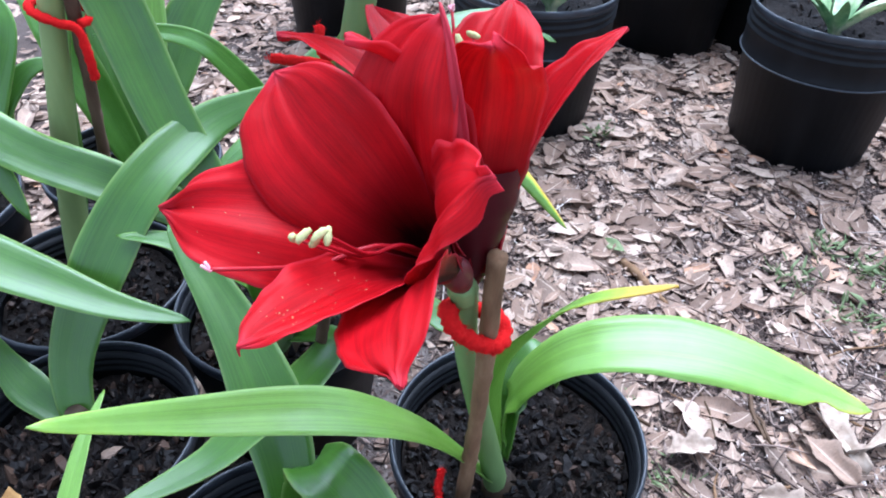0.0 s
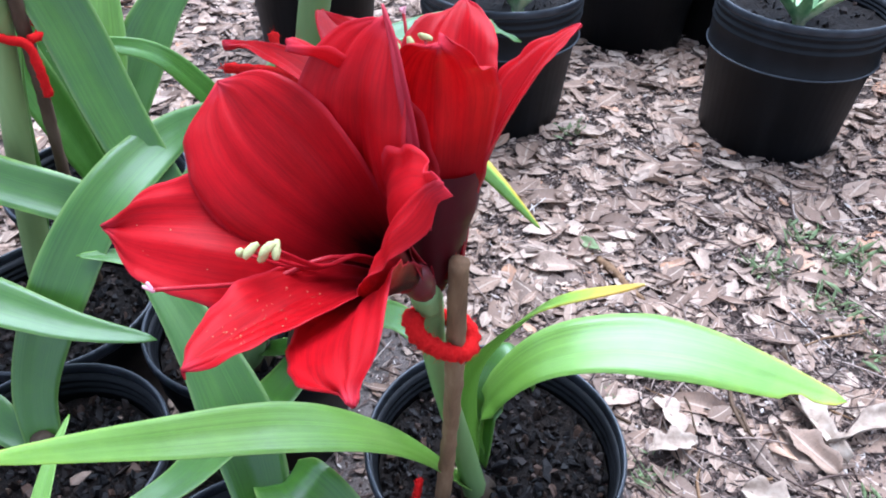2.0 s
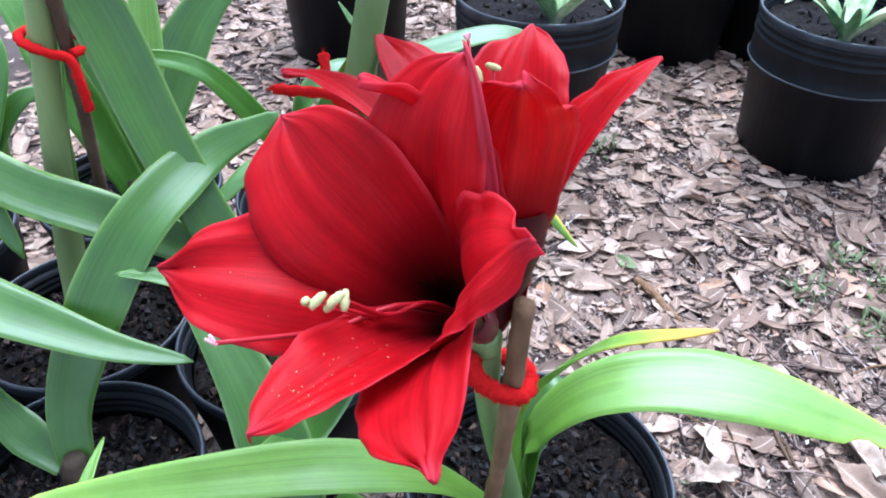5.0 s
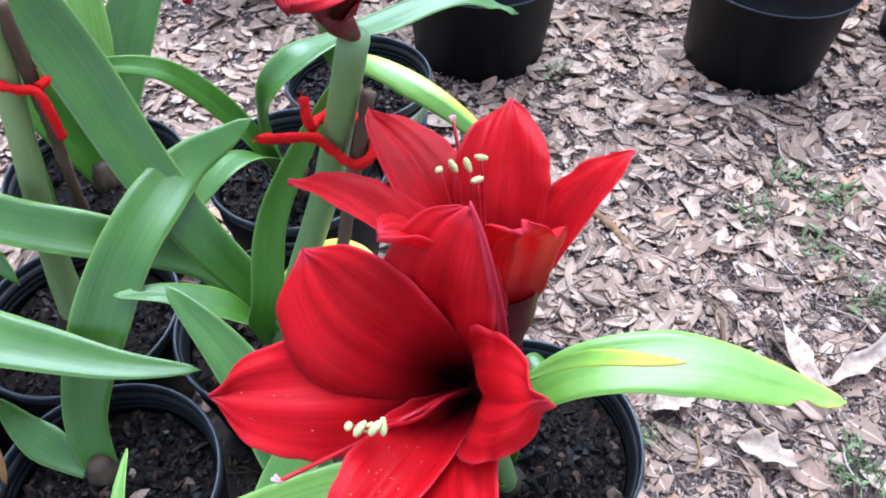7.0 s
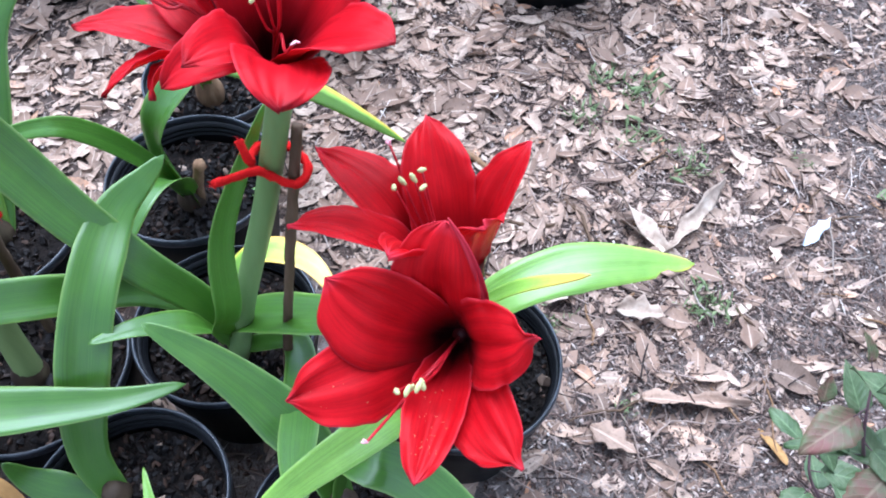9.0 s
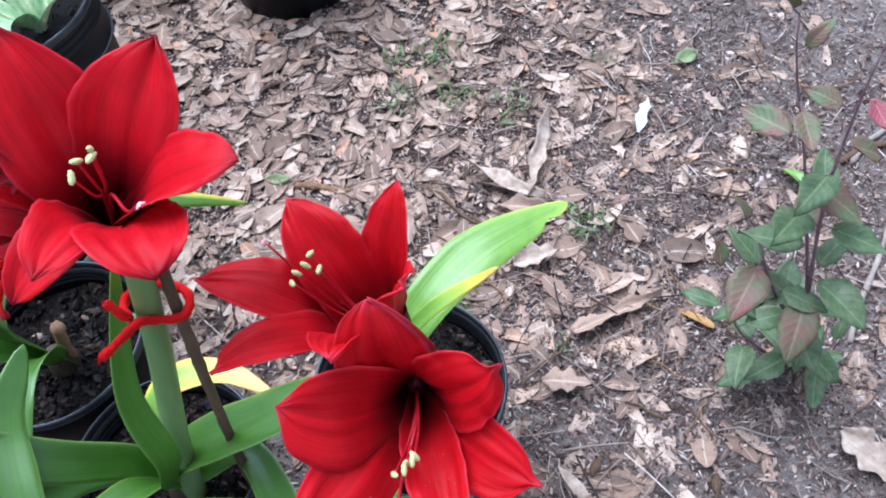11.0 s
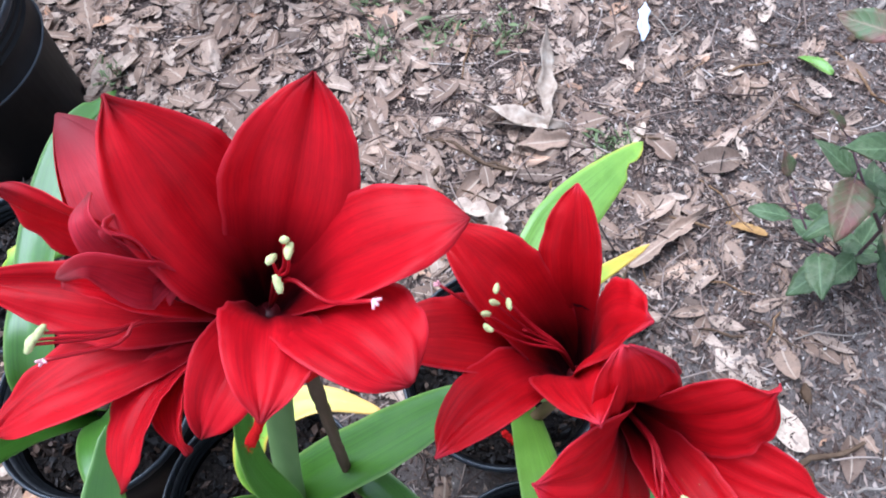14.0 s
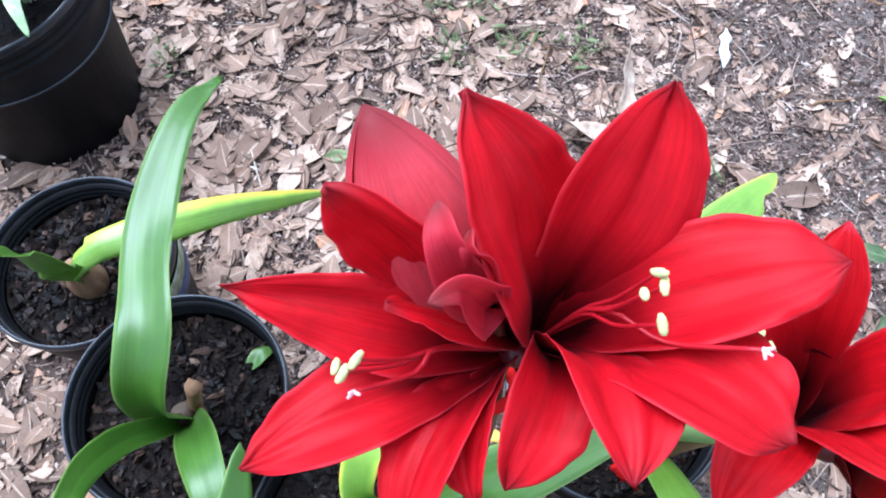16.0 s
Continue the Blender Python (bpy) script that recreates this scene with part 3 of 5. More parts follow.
def build_ground():
    xs, ys = spread(-1.0, 1.9, 0.02, 400), spread(-0.7, 2.5, 0.02, 400)
    verts = []
    for y in ys:
        for x in xs:
            near = -1.1 < x < 2.0 and -0.8 < y < 2.6
            verts.append((x, y, ground_height(x, y) if near else -0.004))
    nx = len(xs)
    faces = [(j * nx + i, j * nx + i + 1, (j + 1) * nx + i + 1, (j + 1) * nx + i) for j in range(len(ys) - 1) for i in range(nx - 1)]
    humus = []
    for x, y, _ in verts:
        out = min(1, max(0, max(-0.75 - x, x - 1.55, -0.35 - y, y - 2.25) / 0.25))
        humus.append(cover(x, y) * (1 - out) + 0.55 * out)
    return tagged(mesh_object("ground", verts, faces, GROUND, attrs={"humus": humus}), "grey-brown sandy soil strewn with crumbled bark", "ground", kind="structure")


ground = build_ground()

# ---- pots ----


def lathe(profile, sides=56, center=(0, 0, 0)):
    verts, faces = [], []
    for r, z in profile:
        for k in range(sides):
            a = 2 * math.pi * k / sides
            verts.append((center[0] + r * math.cos(a), center[1] + r * math.sin(a), center[2] + z))
    for i in range(len(profile) - 1):
        for k in range(sides):
            k2 = (k + 1) % sides
            faces.append((i * sides + k, i * sides + k2, (i + 1) * sides + k2, (i + 1) * sides + k))
    return verts, faces


def nursery_pot(x, y, radius, height, label, group="amaryllis pots", ridge=0.0, tilt=(0, 0), foot=0.76, lip=0.0035):
    """Tapered plastic pot: wall with inner side and floor, rolled rim."""
    pot = thing("nursery_pot", (x, y, ground_height(x, y) - 0.002), label, "plant pot", group)
    pot.rotation_euler = (radians(tilt[0]), radians(tilt[1]), radians((x * 977 + y * 331) % 360))
    f = foot * radius
    at = lambda h: f + (radius - f) * h / height
    prof = [(0.0, 0.004), (f * 0.6, 0.004), (f * 0.92, 0.0), (f, 0.003)]
    if ridge:
        hr = height * ridge
        prof += [(at(hr) - 0.001, hr - 0.004), (at(hr) + 0.004, hr - 0.0015), (at(hr) + 0.006, hr + 0.001), (at(hr) + 0.004, hr + 0.005)]
        off = 0.004
        for q in (0.83, 0.88, 0.93):
            hq = height * q
            base = at(hr) + 0.004 + (radius - lip + 0.0012 - at(hr) - 0.004) * (hq - hr) / (height - 0.012 - hr)
            prof += [(base, hq - 0.0035), (base + 0.0022, hq - 0.001), (base + 0.0022, hq + 0.001), (base, hq + 0.0035)]
    else:
        hr = height * 0.72
        prof += [(at(hr) - 0.0005, hr - 0.002), (at(hr) + 0.0012, hr + 0.001)]
        off = 0.0012
    prof += [(radius - lip + off * 0.3, height - 0.012)]
    inner = [(radius - lip - 0.001, height - 0.010)]
    for q in (0.017, 0.024, 0.031):
        r = at(height - q) - 0.0040
        inner += [(r, height - q + 0.0024), (r - 0.0016, height - q + 0.0010), (r - 0.0016, height - q - 0.0010), (r, height - q - 0.0024)]
    inner += [(at(height * 0.5) - 0.003, height * 0.5), (f - 0.002, 0.007), (0.0, 0.007)]
    verts, faces = lathe(prof + inner)
    mesh_object("body", verts, faces, POT, pot)
    ro = radius
    ring = [(ro - lip, height - 0.013), (ro - 0.0008, height - 0.0125), (ro, height - 0.010), (ro, height - 0.003), (ro - 0.001, height - 0.0006), (ro - 0.0026, height),
            (ro - 0.0034, height - 0.0006), (ro - 0.0040, height - 0.003), (ro - 0.0043, height - 0.0135), (ro - lip, height - 0.013)]
    verts, faces = lathe(ring)
    mesh_object("rim", verts, faces, RIM, pot)
    if ridge:
        # Paler ring over the moulded ridge: its bluish highlight line is put into the colour.
        q = at(hr) + 0.0045
        verts, faces = lathe([(q - 0.001, hr - 0.0022), (q + 0.0022, hr - 0.0008), (q + 0.0030, hr + 0.0006), (q + 0.0020, hr + 0.0020), (q - 0.001, hr + 0.0030)])
        mesh_object("ridge", verts, faces, RIM, pot)
    return pot


def potting_soil(x, y, radius, level, seed, lumps=420, label="dark crumbly potting soil filling a black pot"):
    """Uneven disc of soil with crumbs, bark bits and pale grains on it."""
    rng = np.random.default_rng(seed)
    soil = thing("potting_soil", (x, y, level), label, "soil", "pot soils")
    rings, sides = 16, 40
    verts, faces = [(0, 0, 0.004)], []
    hgt = lambda px, py: 0.006 * noise.noise(Vector((px * 40 + seed, py * 40, 0))) + 0.004 * noise.noise(Vector((px * 110, py * 110 + seed, 3))) - 0.10 * (px * px + py * py) ** 0.5 * 0.05
    for i in range(1, rings + 1):
        for k in range(sides):
            a = 2 * math.pi * k / sides
            px, py = radius * i / rings * math.cos(a), radius * i / rings * math.sin(a)
            verts.append((px, py, hgt(px, py)))
    for k in range(sides):
        faces.append((0, 1 + k, 1 + (k + 1) % sides))
    for i in range(rings - 1):
        for k in range(sides):
            a, b = 1 + i * sides + k, 1 + i * sides + (k + 1) % sides
            faces.append((a, a + sides, b + sides, b))
    mesh_object("bed", verts, faces, SOIL, soil)
    verts, faces = [], []
    octa = np.array([(1, 0, 0), (0, 1, 0), (-1, 0, 0), (0, -1, 0), (0, 0, 1), (0, 0, -1), (0.6, 0.6, 0.6), (-0.6, 0.6, 0.55), (-0.6, -0.6, 0.6), (0.6, -0.6, 0.5)])
    octf = [(4, 6, 7), (4, 7, 8), (4, 8, 9), (4, 9, 6), (0, 1, 6), (1, 7, 6), (1, 2, 7), (2, 8, 7), (2, 3, 8), (3, 9, 8), (3, 0, 9), (0, 6, 9), (5, 1, 0), (5, 2, 1), (5, 3, 2), (5, 0, 3)]
    for _ in range(lumps):
        r, a = radius * 0.97 * math.sqrt(rng.random()), rng.random() * 6.283
        px, py = r * math.cos(a), r * math.sin(a)
        size = 0.0009 + 0.0068 * rng.random() ** 3.6
        rot = Euler(rng.random(3) * 6.28).to_matrix()
        sc = size * np.array((0.6 + 1.5 * rng.random() ** 2, 0.5 + 0.6 * rng.random(), 0.25 + 0.5 * rng.random()))
        n0 = len(verts)
        for v in octa:
            q = rot @ Vector(v * sc * (0.8 + 0.4 * rng.random()))
            verts.append((px + q.x, py + q.y, hgt(px, py) + q.z + size * 0.25))
        faces += [tuple(n0 + i for i in f) for f in octf]
    crumbs = mesh_object("soil_crumb_layer", verts, faces, CRUMBS, soil, "loose soil crumbs and bark bits", False)
    crumbs["kind"] = "stuff"
    return soil


# place, rim radius, height of the pots that hold the bulbs
POTS = {
    "one": (0.085, 0.373, 0.109, 0.184), "two": (-0.283, 0.366, 0.099, 0.180), "stalk": (-0.352, 0.562, 0.104, 0.172),
    "rear_left": (-0.380, 0.785, 0.110, 0.178), "rear": (-0.127, 0.748, 0.110, 0.192), "far": (-0.052, 0.945, 0.104, 0.184),
    "pair": (-0.143, 0.530, 0.106, 0.180), "front": (-0.097, 0.258, 0.100, 0.172), "left": (-0.474, 0.262, 0.102, 0.178),
    "left_mid": (-0.520, 0.470, 0.104, 0.176), "left_rear": (-0.590, 0.680, 0.106, 0.176), "front_left": (-0.23, 0.155, 0.100, 0.174),
}
for i, (key, (px, py, pr, ph)) in enumerate(POTS.items()):
    nursery_pot(px, py, pr, ph, "black plastic nursery pot with soil and a bulb" if key != "one" else "black plastic nursery pot holding the tied red amaryllis")
    potting_soil(px, py, pr - 0.011, ph - 0.036, 11 + i, 2200 if key in ("one", "two", "rear", "far", "pair") else 1200)

BIG = [(0.667, 1.190, 0.143, 0.255), (0.170, 1.275, 0.145, 0.250), (0.505, 1.635, 0.15, 0.27), (0.757, 1.64, 0.145, 0.26), (-0.20, 1.60, 0.145, 0.27), (1.07, 1.21, 0.145, 0.25), (0.205, 1.655, 0.145, 0.26), (1.13, 1.62, 0.145, 0.26)]
for i, (px, py, pr, ph) in enumerate(BIG):
    nursery_pot(px, py, pr, ph, "large black plastic nursery pot standing on leaf litter", "large pots", 0.66, (0, 0), 0.83, 0.005)
    potting_soil(px, py, pr - 0.012, ph - 0.03, 41 + i, 260, "dark potting soil in a large black pot")


# ---- plants ----


def bulb(plant, place, radius, height, material=None, label="brown papery bulb neck"):
    x, y, z = place
    prof = [(radius * 0.75, -0.02), (radius, 0.0), (radius * 0.92, height * 0.35), (radius * 0.62, height * 0.75), (radius * 0.5, height)]
    o = plant.location
    verts, faces = lathe(prof, 18, (x - o.x, y - o.y, z - o.z))
    faces.append(tuple(range(len(verts) - 18, len(verts))))
    return mesh_object("bulb", verts, faces, material or BULB, plant, label)


def red_tie(points, label="fuzzy red chenille wire tied round the stem", radius=0.0028):
    c = spline(points, 70)
    o = c[0].copy()
    tie = thing("chenille_tie", tuple(o), label, "plant tie", "red ties")
    verts, faces = tube_mesh([p - o for p in c[::3]] + [c[-1] - o], [radius, radius], 60, 9, 0.5, np.random.default_rng(5))
    mesh_object("wire", verts, faces, CHENILLE, tie)
    rng = np.random.default_rng(6)
    fv, ff = [], []
    for _ in range(900):
        p = c[rng.integers(0, 70)] - o + rng.normal(0, 0.0006, 3)
        d = unit(rng.normal(0, 1, 3)) * (radius * 1.65)
        e = unit(np.cross(d, rng.normal(0, 1, 3))) * 0.00022
        n0 = len(fv)
        fv += [p - e, p + e, p + d]
        ff.append((n0, n0 + 1, n0 + 2))
    fuzz = mesh_object("fuzz", fv, ff, CHENILLE, tie, "", False)
    fuzz["kind"] = "stuff"
    return tie


def stake(points, radius, material, label):
    o = points[0]
    st = thing("plant_stake", o, label, "stake", "stakes")
    rod("stick", st, points, [radius, radius * 1.08, radius * 0.92, radius * 1.05, radius * 0.9], material, 60, 11, "", 0.22, 3)
    return st


# the tied amaryllis in the front pot: two flowers on one stalk
one = thing("amaryllis_plant", (0.080, 0.345, 0.15), "red amaryllis with two open flowers, staked in a black pot", "flower plant", "amaryllis plants")
STALK_TOP = (0.027, 0.288, 0.425)
rod("stalk", one, [(0.070, 0.346, 0.14), (0.055, 0.338, 0.22), (0.034, 0.316, 0.335), STALK_TOP], [0.0105, 0.0085, 0.0075, 0.0078], STALK, 22, 14)
bulb(one, (0.071, 0.347, 0.145), 0.016, 0.018)
amaryllis_flower(
    one, STALK_TOP, (0.018, 0.262, 0.462), (-0.42, -0.52, 0.74),
    [(-0.107, 0.241, 0.508, dict(blunt=0.62, peak=0.60, cup=0.05, crease=0.02, mucro=0.02)), (-0.062, 0.286, 0.550, dict(blunt=0.50, peak=0.64, cup=0.28, crease=0.0, ruffle=0.5, shift=(-0.007, -0.008, 0.004), mucro=0.02)), (0.010, 0.272, 0.583, dict(blunt=0.55, peak=0.62, cup=0.30, crease=0.0, ruffle=0.5, shift=(-0.014, 0.002, 0.0))), (0.030, 0.196, 0.559, dict(roll=-25, ruffle=2.0, recurve=0.035, blunt=0.50, peak=0.65, crease=0.0, mucro=0.05)), (0.000, 0.147, 0.510, dict(blunt=0.62, peak=0.62, cup=0.38, ruffle=1.4, shift=(-0.006, 0.0, 0.0), mucro=0.05)), (-0.057, 0.166, 0.504, dict(blunt=0.70, peak=0.58, cup=0.20, crease=0.16, ruffle=1.3))],
    [0.056, 0.065, 0.055, 0.053, 0.050, 0.037],
    [(-0.0455, 0.218, 0.5125), (-0.0405, 0.214, 0.517), (-0.0375, 0.217, 0.5125), (-0.034, 0.213, 0.5185), (-0.0310, 0.214, 0.5175)],
    (-0.073, 0.196, 0.514), 1, "open red amaryllis flower facing the walkway", inner=0, throat=0.045)
amaryllis_flower(
    one, STALK_TOP, (0.029, 0.291, 0.438), (0.0, 0.22, 0.97),
    [(0.098, 0.327, 0.558, dict(roll=10, swell=1.3, neck=0.45)), (0.048, 0.388, 0.547), (-0.030, 0.402, 0.534), (-0.0705, 0.335, 0.545), (-0.028, 0.268, 0.575), (0.030, 0.262, 0.576, dict(ruffle=2, swell=1.0))],
    [0.036, 0.050, 0.050, 0.044, 0.048, 0.056],
    [(0.019, 0.343, 0.542), (0.023, 0.336, 0.538), (0.012, 0.345, 0.540), (0.026, 0.345, 0.545), (0.004, 0.340, 0.543)],
    (0.015, 0.375, 0.545), 2, "open red amaryllis flower facing up", throat=0.075, tube=0.013, neck=0.62)
upper = [o for o in one.children if o.name.startswith("flower")][1]
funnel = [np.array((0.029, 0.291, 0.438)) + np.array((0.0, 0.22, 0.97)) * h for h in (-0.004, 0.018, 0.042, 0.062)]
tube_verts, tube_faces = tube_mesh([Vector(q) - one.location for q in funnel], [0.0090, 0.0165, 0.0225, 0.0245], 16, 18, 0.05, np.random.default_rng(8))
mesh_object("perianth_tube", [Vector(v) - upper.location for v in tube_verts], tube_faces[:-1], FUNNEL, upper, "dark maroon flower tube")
rod("spathe_stub", one, [(0.027, 0.288, 0.417), (0.026, 0.285, 0.428), (0.024, 0.281, 0.436)], [0.0078, 0.0086, 0.0076], STALK, 6, 12, "swollen ring at the stalk top", 0.12, 2)
strap_leaf(one, [(0.060, 0.345, 0.160), (0.008, 0.311, 0.262), (-0.050, 0.276, 0.328), (-0.130, 0.246, 0.358), (-0.180, 0.203, 0.404)], 0.036, 0.35, 0.2, (0, 25), 0.2, LEAF_BRIGHT, 1, 0.5, label="bright green leaf with a pale tip")
strap_leaf(one, [(0.078, 0.372, 0.170), (0.076, 0.378, 0.222), (0.121, 0.371, 0.288), (0.206, 0.360, 0.303), (0.324, 0.326, 0.284)], 0.058, 0.42, 0.34, (0, 0), 0.15, LEAF_BRIGHT, 2, 0.4, (0.90, 0.04, 1), "bright green leaf with a bitten yellow edge", face=(0, -0.12, 0.98), base=0.22, grow=0.60)
strap_leaf(one, [(0.066, 0.358, 0.170), (0.060, 0.364, 0.263), (0.095, 0.329, 0.371), (0.139, 0.280, 0.439)], 0.026, 0.9, 0.3, (20, -10), 0.4, LEAF_BRIGHT, 3, 0.6, label="narrow leaf with a yellow tip")
strap_leaf(one, [(0.072, 0.366, 0.16), (0.080, 0.388, 0.235), (0.100, 0.400, 0.255), (0.118, 0.405, 0.205)], 0.030, 0.0, 0.1, (0, 0), 0.2, LEAF, 4)
BRACT = [(0.026, 0.262, 0.490), (0.023, 0.244, 0.520), (0.021, 0.241, 0.540), (0.019, 0.244, 0.554), (0.016, 0.249, 0.569), (0.013, 0.258, 0.581), (0.009, 0.269, 0.590)]
bract = thing("dry_spathe_bract", (0.02, 0.262, 0.50), "withered pink bract hanging between the red flowers", "bract")
strap_leaf(bract, BRACT, 0.0042, 0, 0, (0, 30), 1.0, SPATHE, 5, 0.3, name="bract", face=(0.1, -0.9, 0.4))
stake([(0.038, 0.340, 0.10), (0.041, 0.318, 0.22), (0.043, 0.297, 0.34), (0.042, 0.276, 0.458)], 0.0058, WOOD, "rough brown wooden stake supporting the amaryllis stalk")
red_tie([(0.020, 0.285, 0.412), (0.018, 0.275, 0.419), (0.023, 0.272, 0.409), (0.036, 0.275, 0.395), (0.048, 0.283, 0.386), (0.052, 0.293, 0.388), (0.047, 0.300, 0.392), (0.034, 0.302, 0.396), (0.022, 0.299, 0.401), (0.018, 0.288, 0.408)], radius=0.0050)

red_tie([(0.018, 0.318, 0.153), (0.020, 0.326, 0.156), (0.019, 0.334, 0.160), (0.022, 0.346, 0.168)], "loose piece of red chenille wire lying in a pot", 0.003)


def pollen(petal, count, seed):
    """Yellow grains dusted over the upper side of a tepal."""
    rng = np.random.default_rng(seed)
    me, flower = petal.data, petal.parent
    verts, faces = [], []
    for _ in range(count):
        i, k = int(rng.integers(28, 53)), int(rng.integers(6, 18))
        v = me.vertices[i * TEPAL_ROWS + k]
        side = 1 if v.normal.z > 0 else -1
        p = np.array(v.co) + np.array(v.normal) * 0.0006 * side + rng.normal(0, 0.0012, 3) * (1, 1, 0.2)
        r = rng.uniform(0.00015, 0.00034)
        n0 = len(verts)
        verts += [tuple(p + r * np.array(q)) for q in ((1, 0, 0), (-1, 0, 0), (0, 1, 0), (0, -1, 0), (0, 0, 1), (0, 0, -1))]
        faces += [tuple(n0 + q for q in f) for f in ((0, 2, 4), (2, 1, 4), (1, 3, 4), (3, 0, 4), (2, 0, 5), (1, 2, 5), (3, 1, 5), (0, 3, 5))]
    dust = mesh_object("pollen", verts, faces, ANTHER, flower, "yellow pollen grains", False)
    dust["kind"] = "stuff"
    return dust


first_flower = [o for o in one.children if o.name.startswith("flower")][0]
petals = [o for o in first_flower.children if o.name.startswith("petal")]
pollen(petals[5], 46, 8)
pollen(petals[0], 7, 9)

# the taller amaryllis behind: two flowers, a bud and a withered bloom
pair = thing("amaryllis_plant", (-0.135, 0.505, 0.15), "tall red amaryllis with open flowers and buds on a stalk", "flower plant", "amaryllis plants")
PAIR_TOP = (-0.036, 0.456, 0.549)
rod("stalk", pair, [(-0.148, 0.497, 0.13), (-0.113, 0.489, 0.266), (-0.068, 0.480, 0.406), PAIR_TOP], [0.0125, 0.0116, 0.0108, 0.0100], STALK, 24, 14)
bulb(pair, (-0.144, 0.506, 0.142), 0.023, 0.03)
amaryllis_flower(
    pair, PAIR_TOP, (-0.044, 0.442, 0.572), (0.18, -0.30, 0.93),
    [(-0.016, 0.496, 0.694, dict(shift=(-0.010, 0.004, 0), blunt=1.3, peak=0.55)), (0.038, 0.432, 0.677, dict(blunt=1.15)), (0.012, 0.348, 0.650, dict(blunt=0.7, peak=0.62)), (-0.057, 0.342, 0.634, dict(blunt=0.62, peak=0.66, ruffle=1.3)), (-0.098, 0.387, 0.642), (-0.112, 0.425, 0.600)],
    [0.068, 0.062, 0.050, 0.056, 0.044, 0.036],
    [(-0.032, 0.409, 0.664), (-0.050, 0.401, 0.664), (-0.035, 0.405, 0.662), (-0.041, 0.410, 0.662)],
    (-0.038, 0.366, 0.655), 3, "large open red amaryllis flower facing up", inner=1, throat=0.05, material=PETAL_AGED)
amaryllis_flower(
    pair, PAIR_TOP, (-0.054, 0.449, 0.578), (-0.45, 0.45, 0.77),
    [(-0.063, 0.525, 0.678, dict(blunt=0.6, shift=(0.008, -0.004, 0.0))), (-0.101, 0.560, 0.628, dict(blunt=1.5, peak=0.5)), (-0.156, 0.523, 0.591), (-0.150, 0.452, 0.585), (-0.122, 0.432, 0.588), (-0.085, 0.49, 0.655)],
    [0.052, 0.040, 0.044, 0.038, 0.03, 0.03],
    [(-0.106, 0.490, 0.648), (-0.112, 0.493, 0.645), (-0.110, 0.498, 0.640)],
    (-0.115, 0.487, 0.640), 4, "open red amaryllis flower facing sideways", throat=0.03, material=PETAL_AGED)


def bud(plant, base, tip, radius, material, seed, label):
    """A closed flower: overlapping tepals wrapped round the axis to a point."""
    o = plant.location
    b, t = np.array(base, float) - o, np.array(tip, float) - o
    axis, length = unit(t - b), np.linalg.norm(t - b)
    a = unit(np.cross(axis, (0.2, 0.3, 1)))
    c = np.cross(axis, a)
    first = None
    for k in range(3):
        ns, nu = 20, 11
        grid = np.zeros((ns, nu, 3))
        for i, s in enumerate(np.linspace(0, 1, ns)):
            r = radius * (0.30 + 0.70 * math.sin(min(s / 0.5, 1) * math.pi / 2)) * (1 if s < 0.5 else max(0.02, math.cos((s - 0.5) / 0.5 * math.pi / 2) ** 0.8))
            for j, w in enumerate(np.linspace(-1, 1, nu)):
                ang = 2 * math.pi * k / 3 + seed + w * (1.22 - 0.1 * s) + 0.25 * s
                rr = r * (1.0 + 0.05 * w)
                grid[i, j] = b + axis * (length * s) + rr * (math.cos(ang) * a + math.sin(ang) * c)
        verts, faces, uv = sheet(grid, 0.001)
        deep = np.clip(0.5 - np.repeat(np.linspace(0, 1, ns), nu), 0, 1) + np.clip(np.repeat(np.linspace(-1.5, 0.6, ns), nu), 0, 1)
        if first is None:
            first = mesh_object("bud", verts, faces, material, plant, label, True, uv, {"deep": np.r_[deep, deep]})
        else:
            mesh_object("bud_petal", verts, faces, material, first, "", True, uv, {"deep": np.r_[deep, deep]})
    return first


bud(pair, (-0.050, 0.470, 0.565), (-0.021, 0.536, 0.667), 0.029, PETAL_BACK, 1.7, "closed pinkish red flower bud")
withered = rod("withered_bloom", pair, [(-0.054, 0.456, 0.585), (-0.058, 0.459, 0.612), (-0.064, 0.463, 0.640)], [0.004, 0.005, 0.0062], TUBE, 12, 9, "small withered pinkish flower with a brown tip", 0.2, 3)
for k, (path, w, tw) in enumerate([([(-0.060, 0.462, 0.632), (-0.064, 0.470, 0.660), (-0.062, 0.478, 0.679), (-0.050, 0.487, 0.677)], 0.026, 10), ([(-0.064, 0.460, 0.632), (-0.070, 0.460, 0.658), (-0.077, 0.464, 0.681), (-0.087, 0.470, 0.684)], 0.024, -15),
                                   ([(-0.058, 0.458, 0.632), (-0.058, 0.464, 0.664), (-0.062, 0.468, 0.680), (-0.054, 0.472, 0.676)], 0.018, 40)]):
    blade_ob = strap_leaf(pair, path, w, 0, 0, (tw, tw + 25), 0.9, WILTED, 91 + k, 0.8, name="wilted_petal", face=(-0.3, -0.3, 0.9), base=0.4)
    blade_ob.parent = withered
ROOT = (-0.139, 0.506, 0.16)
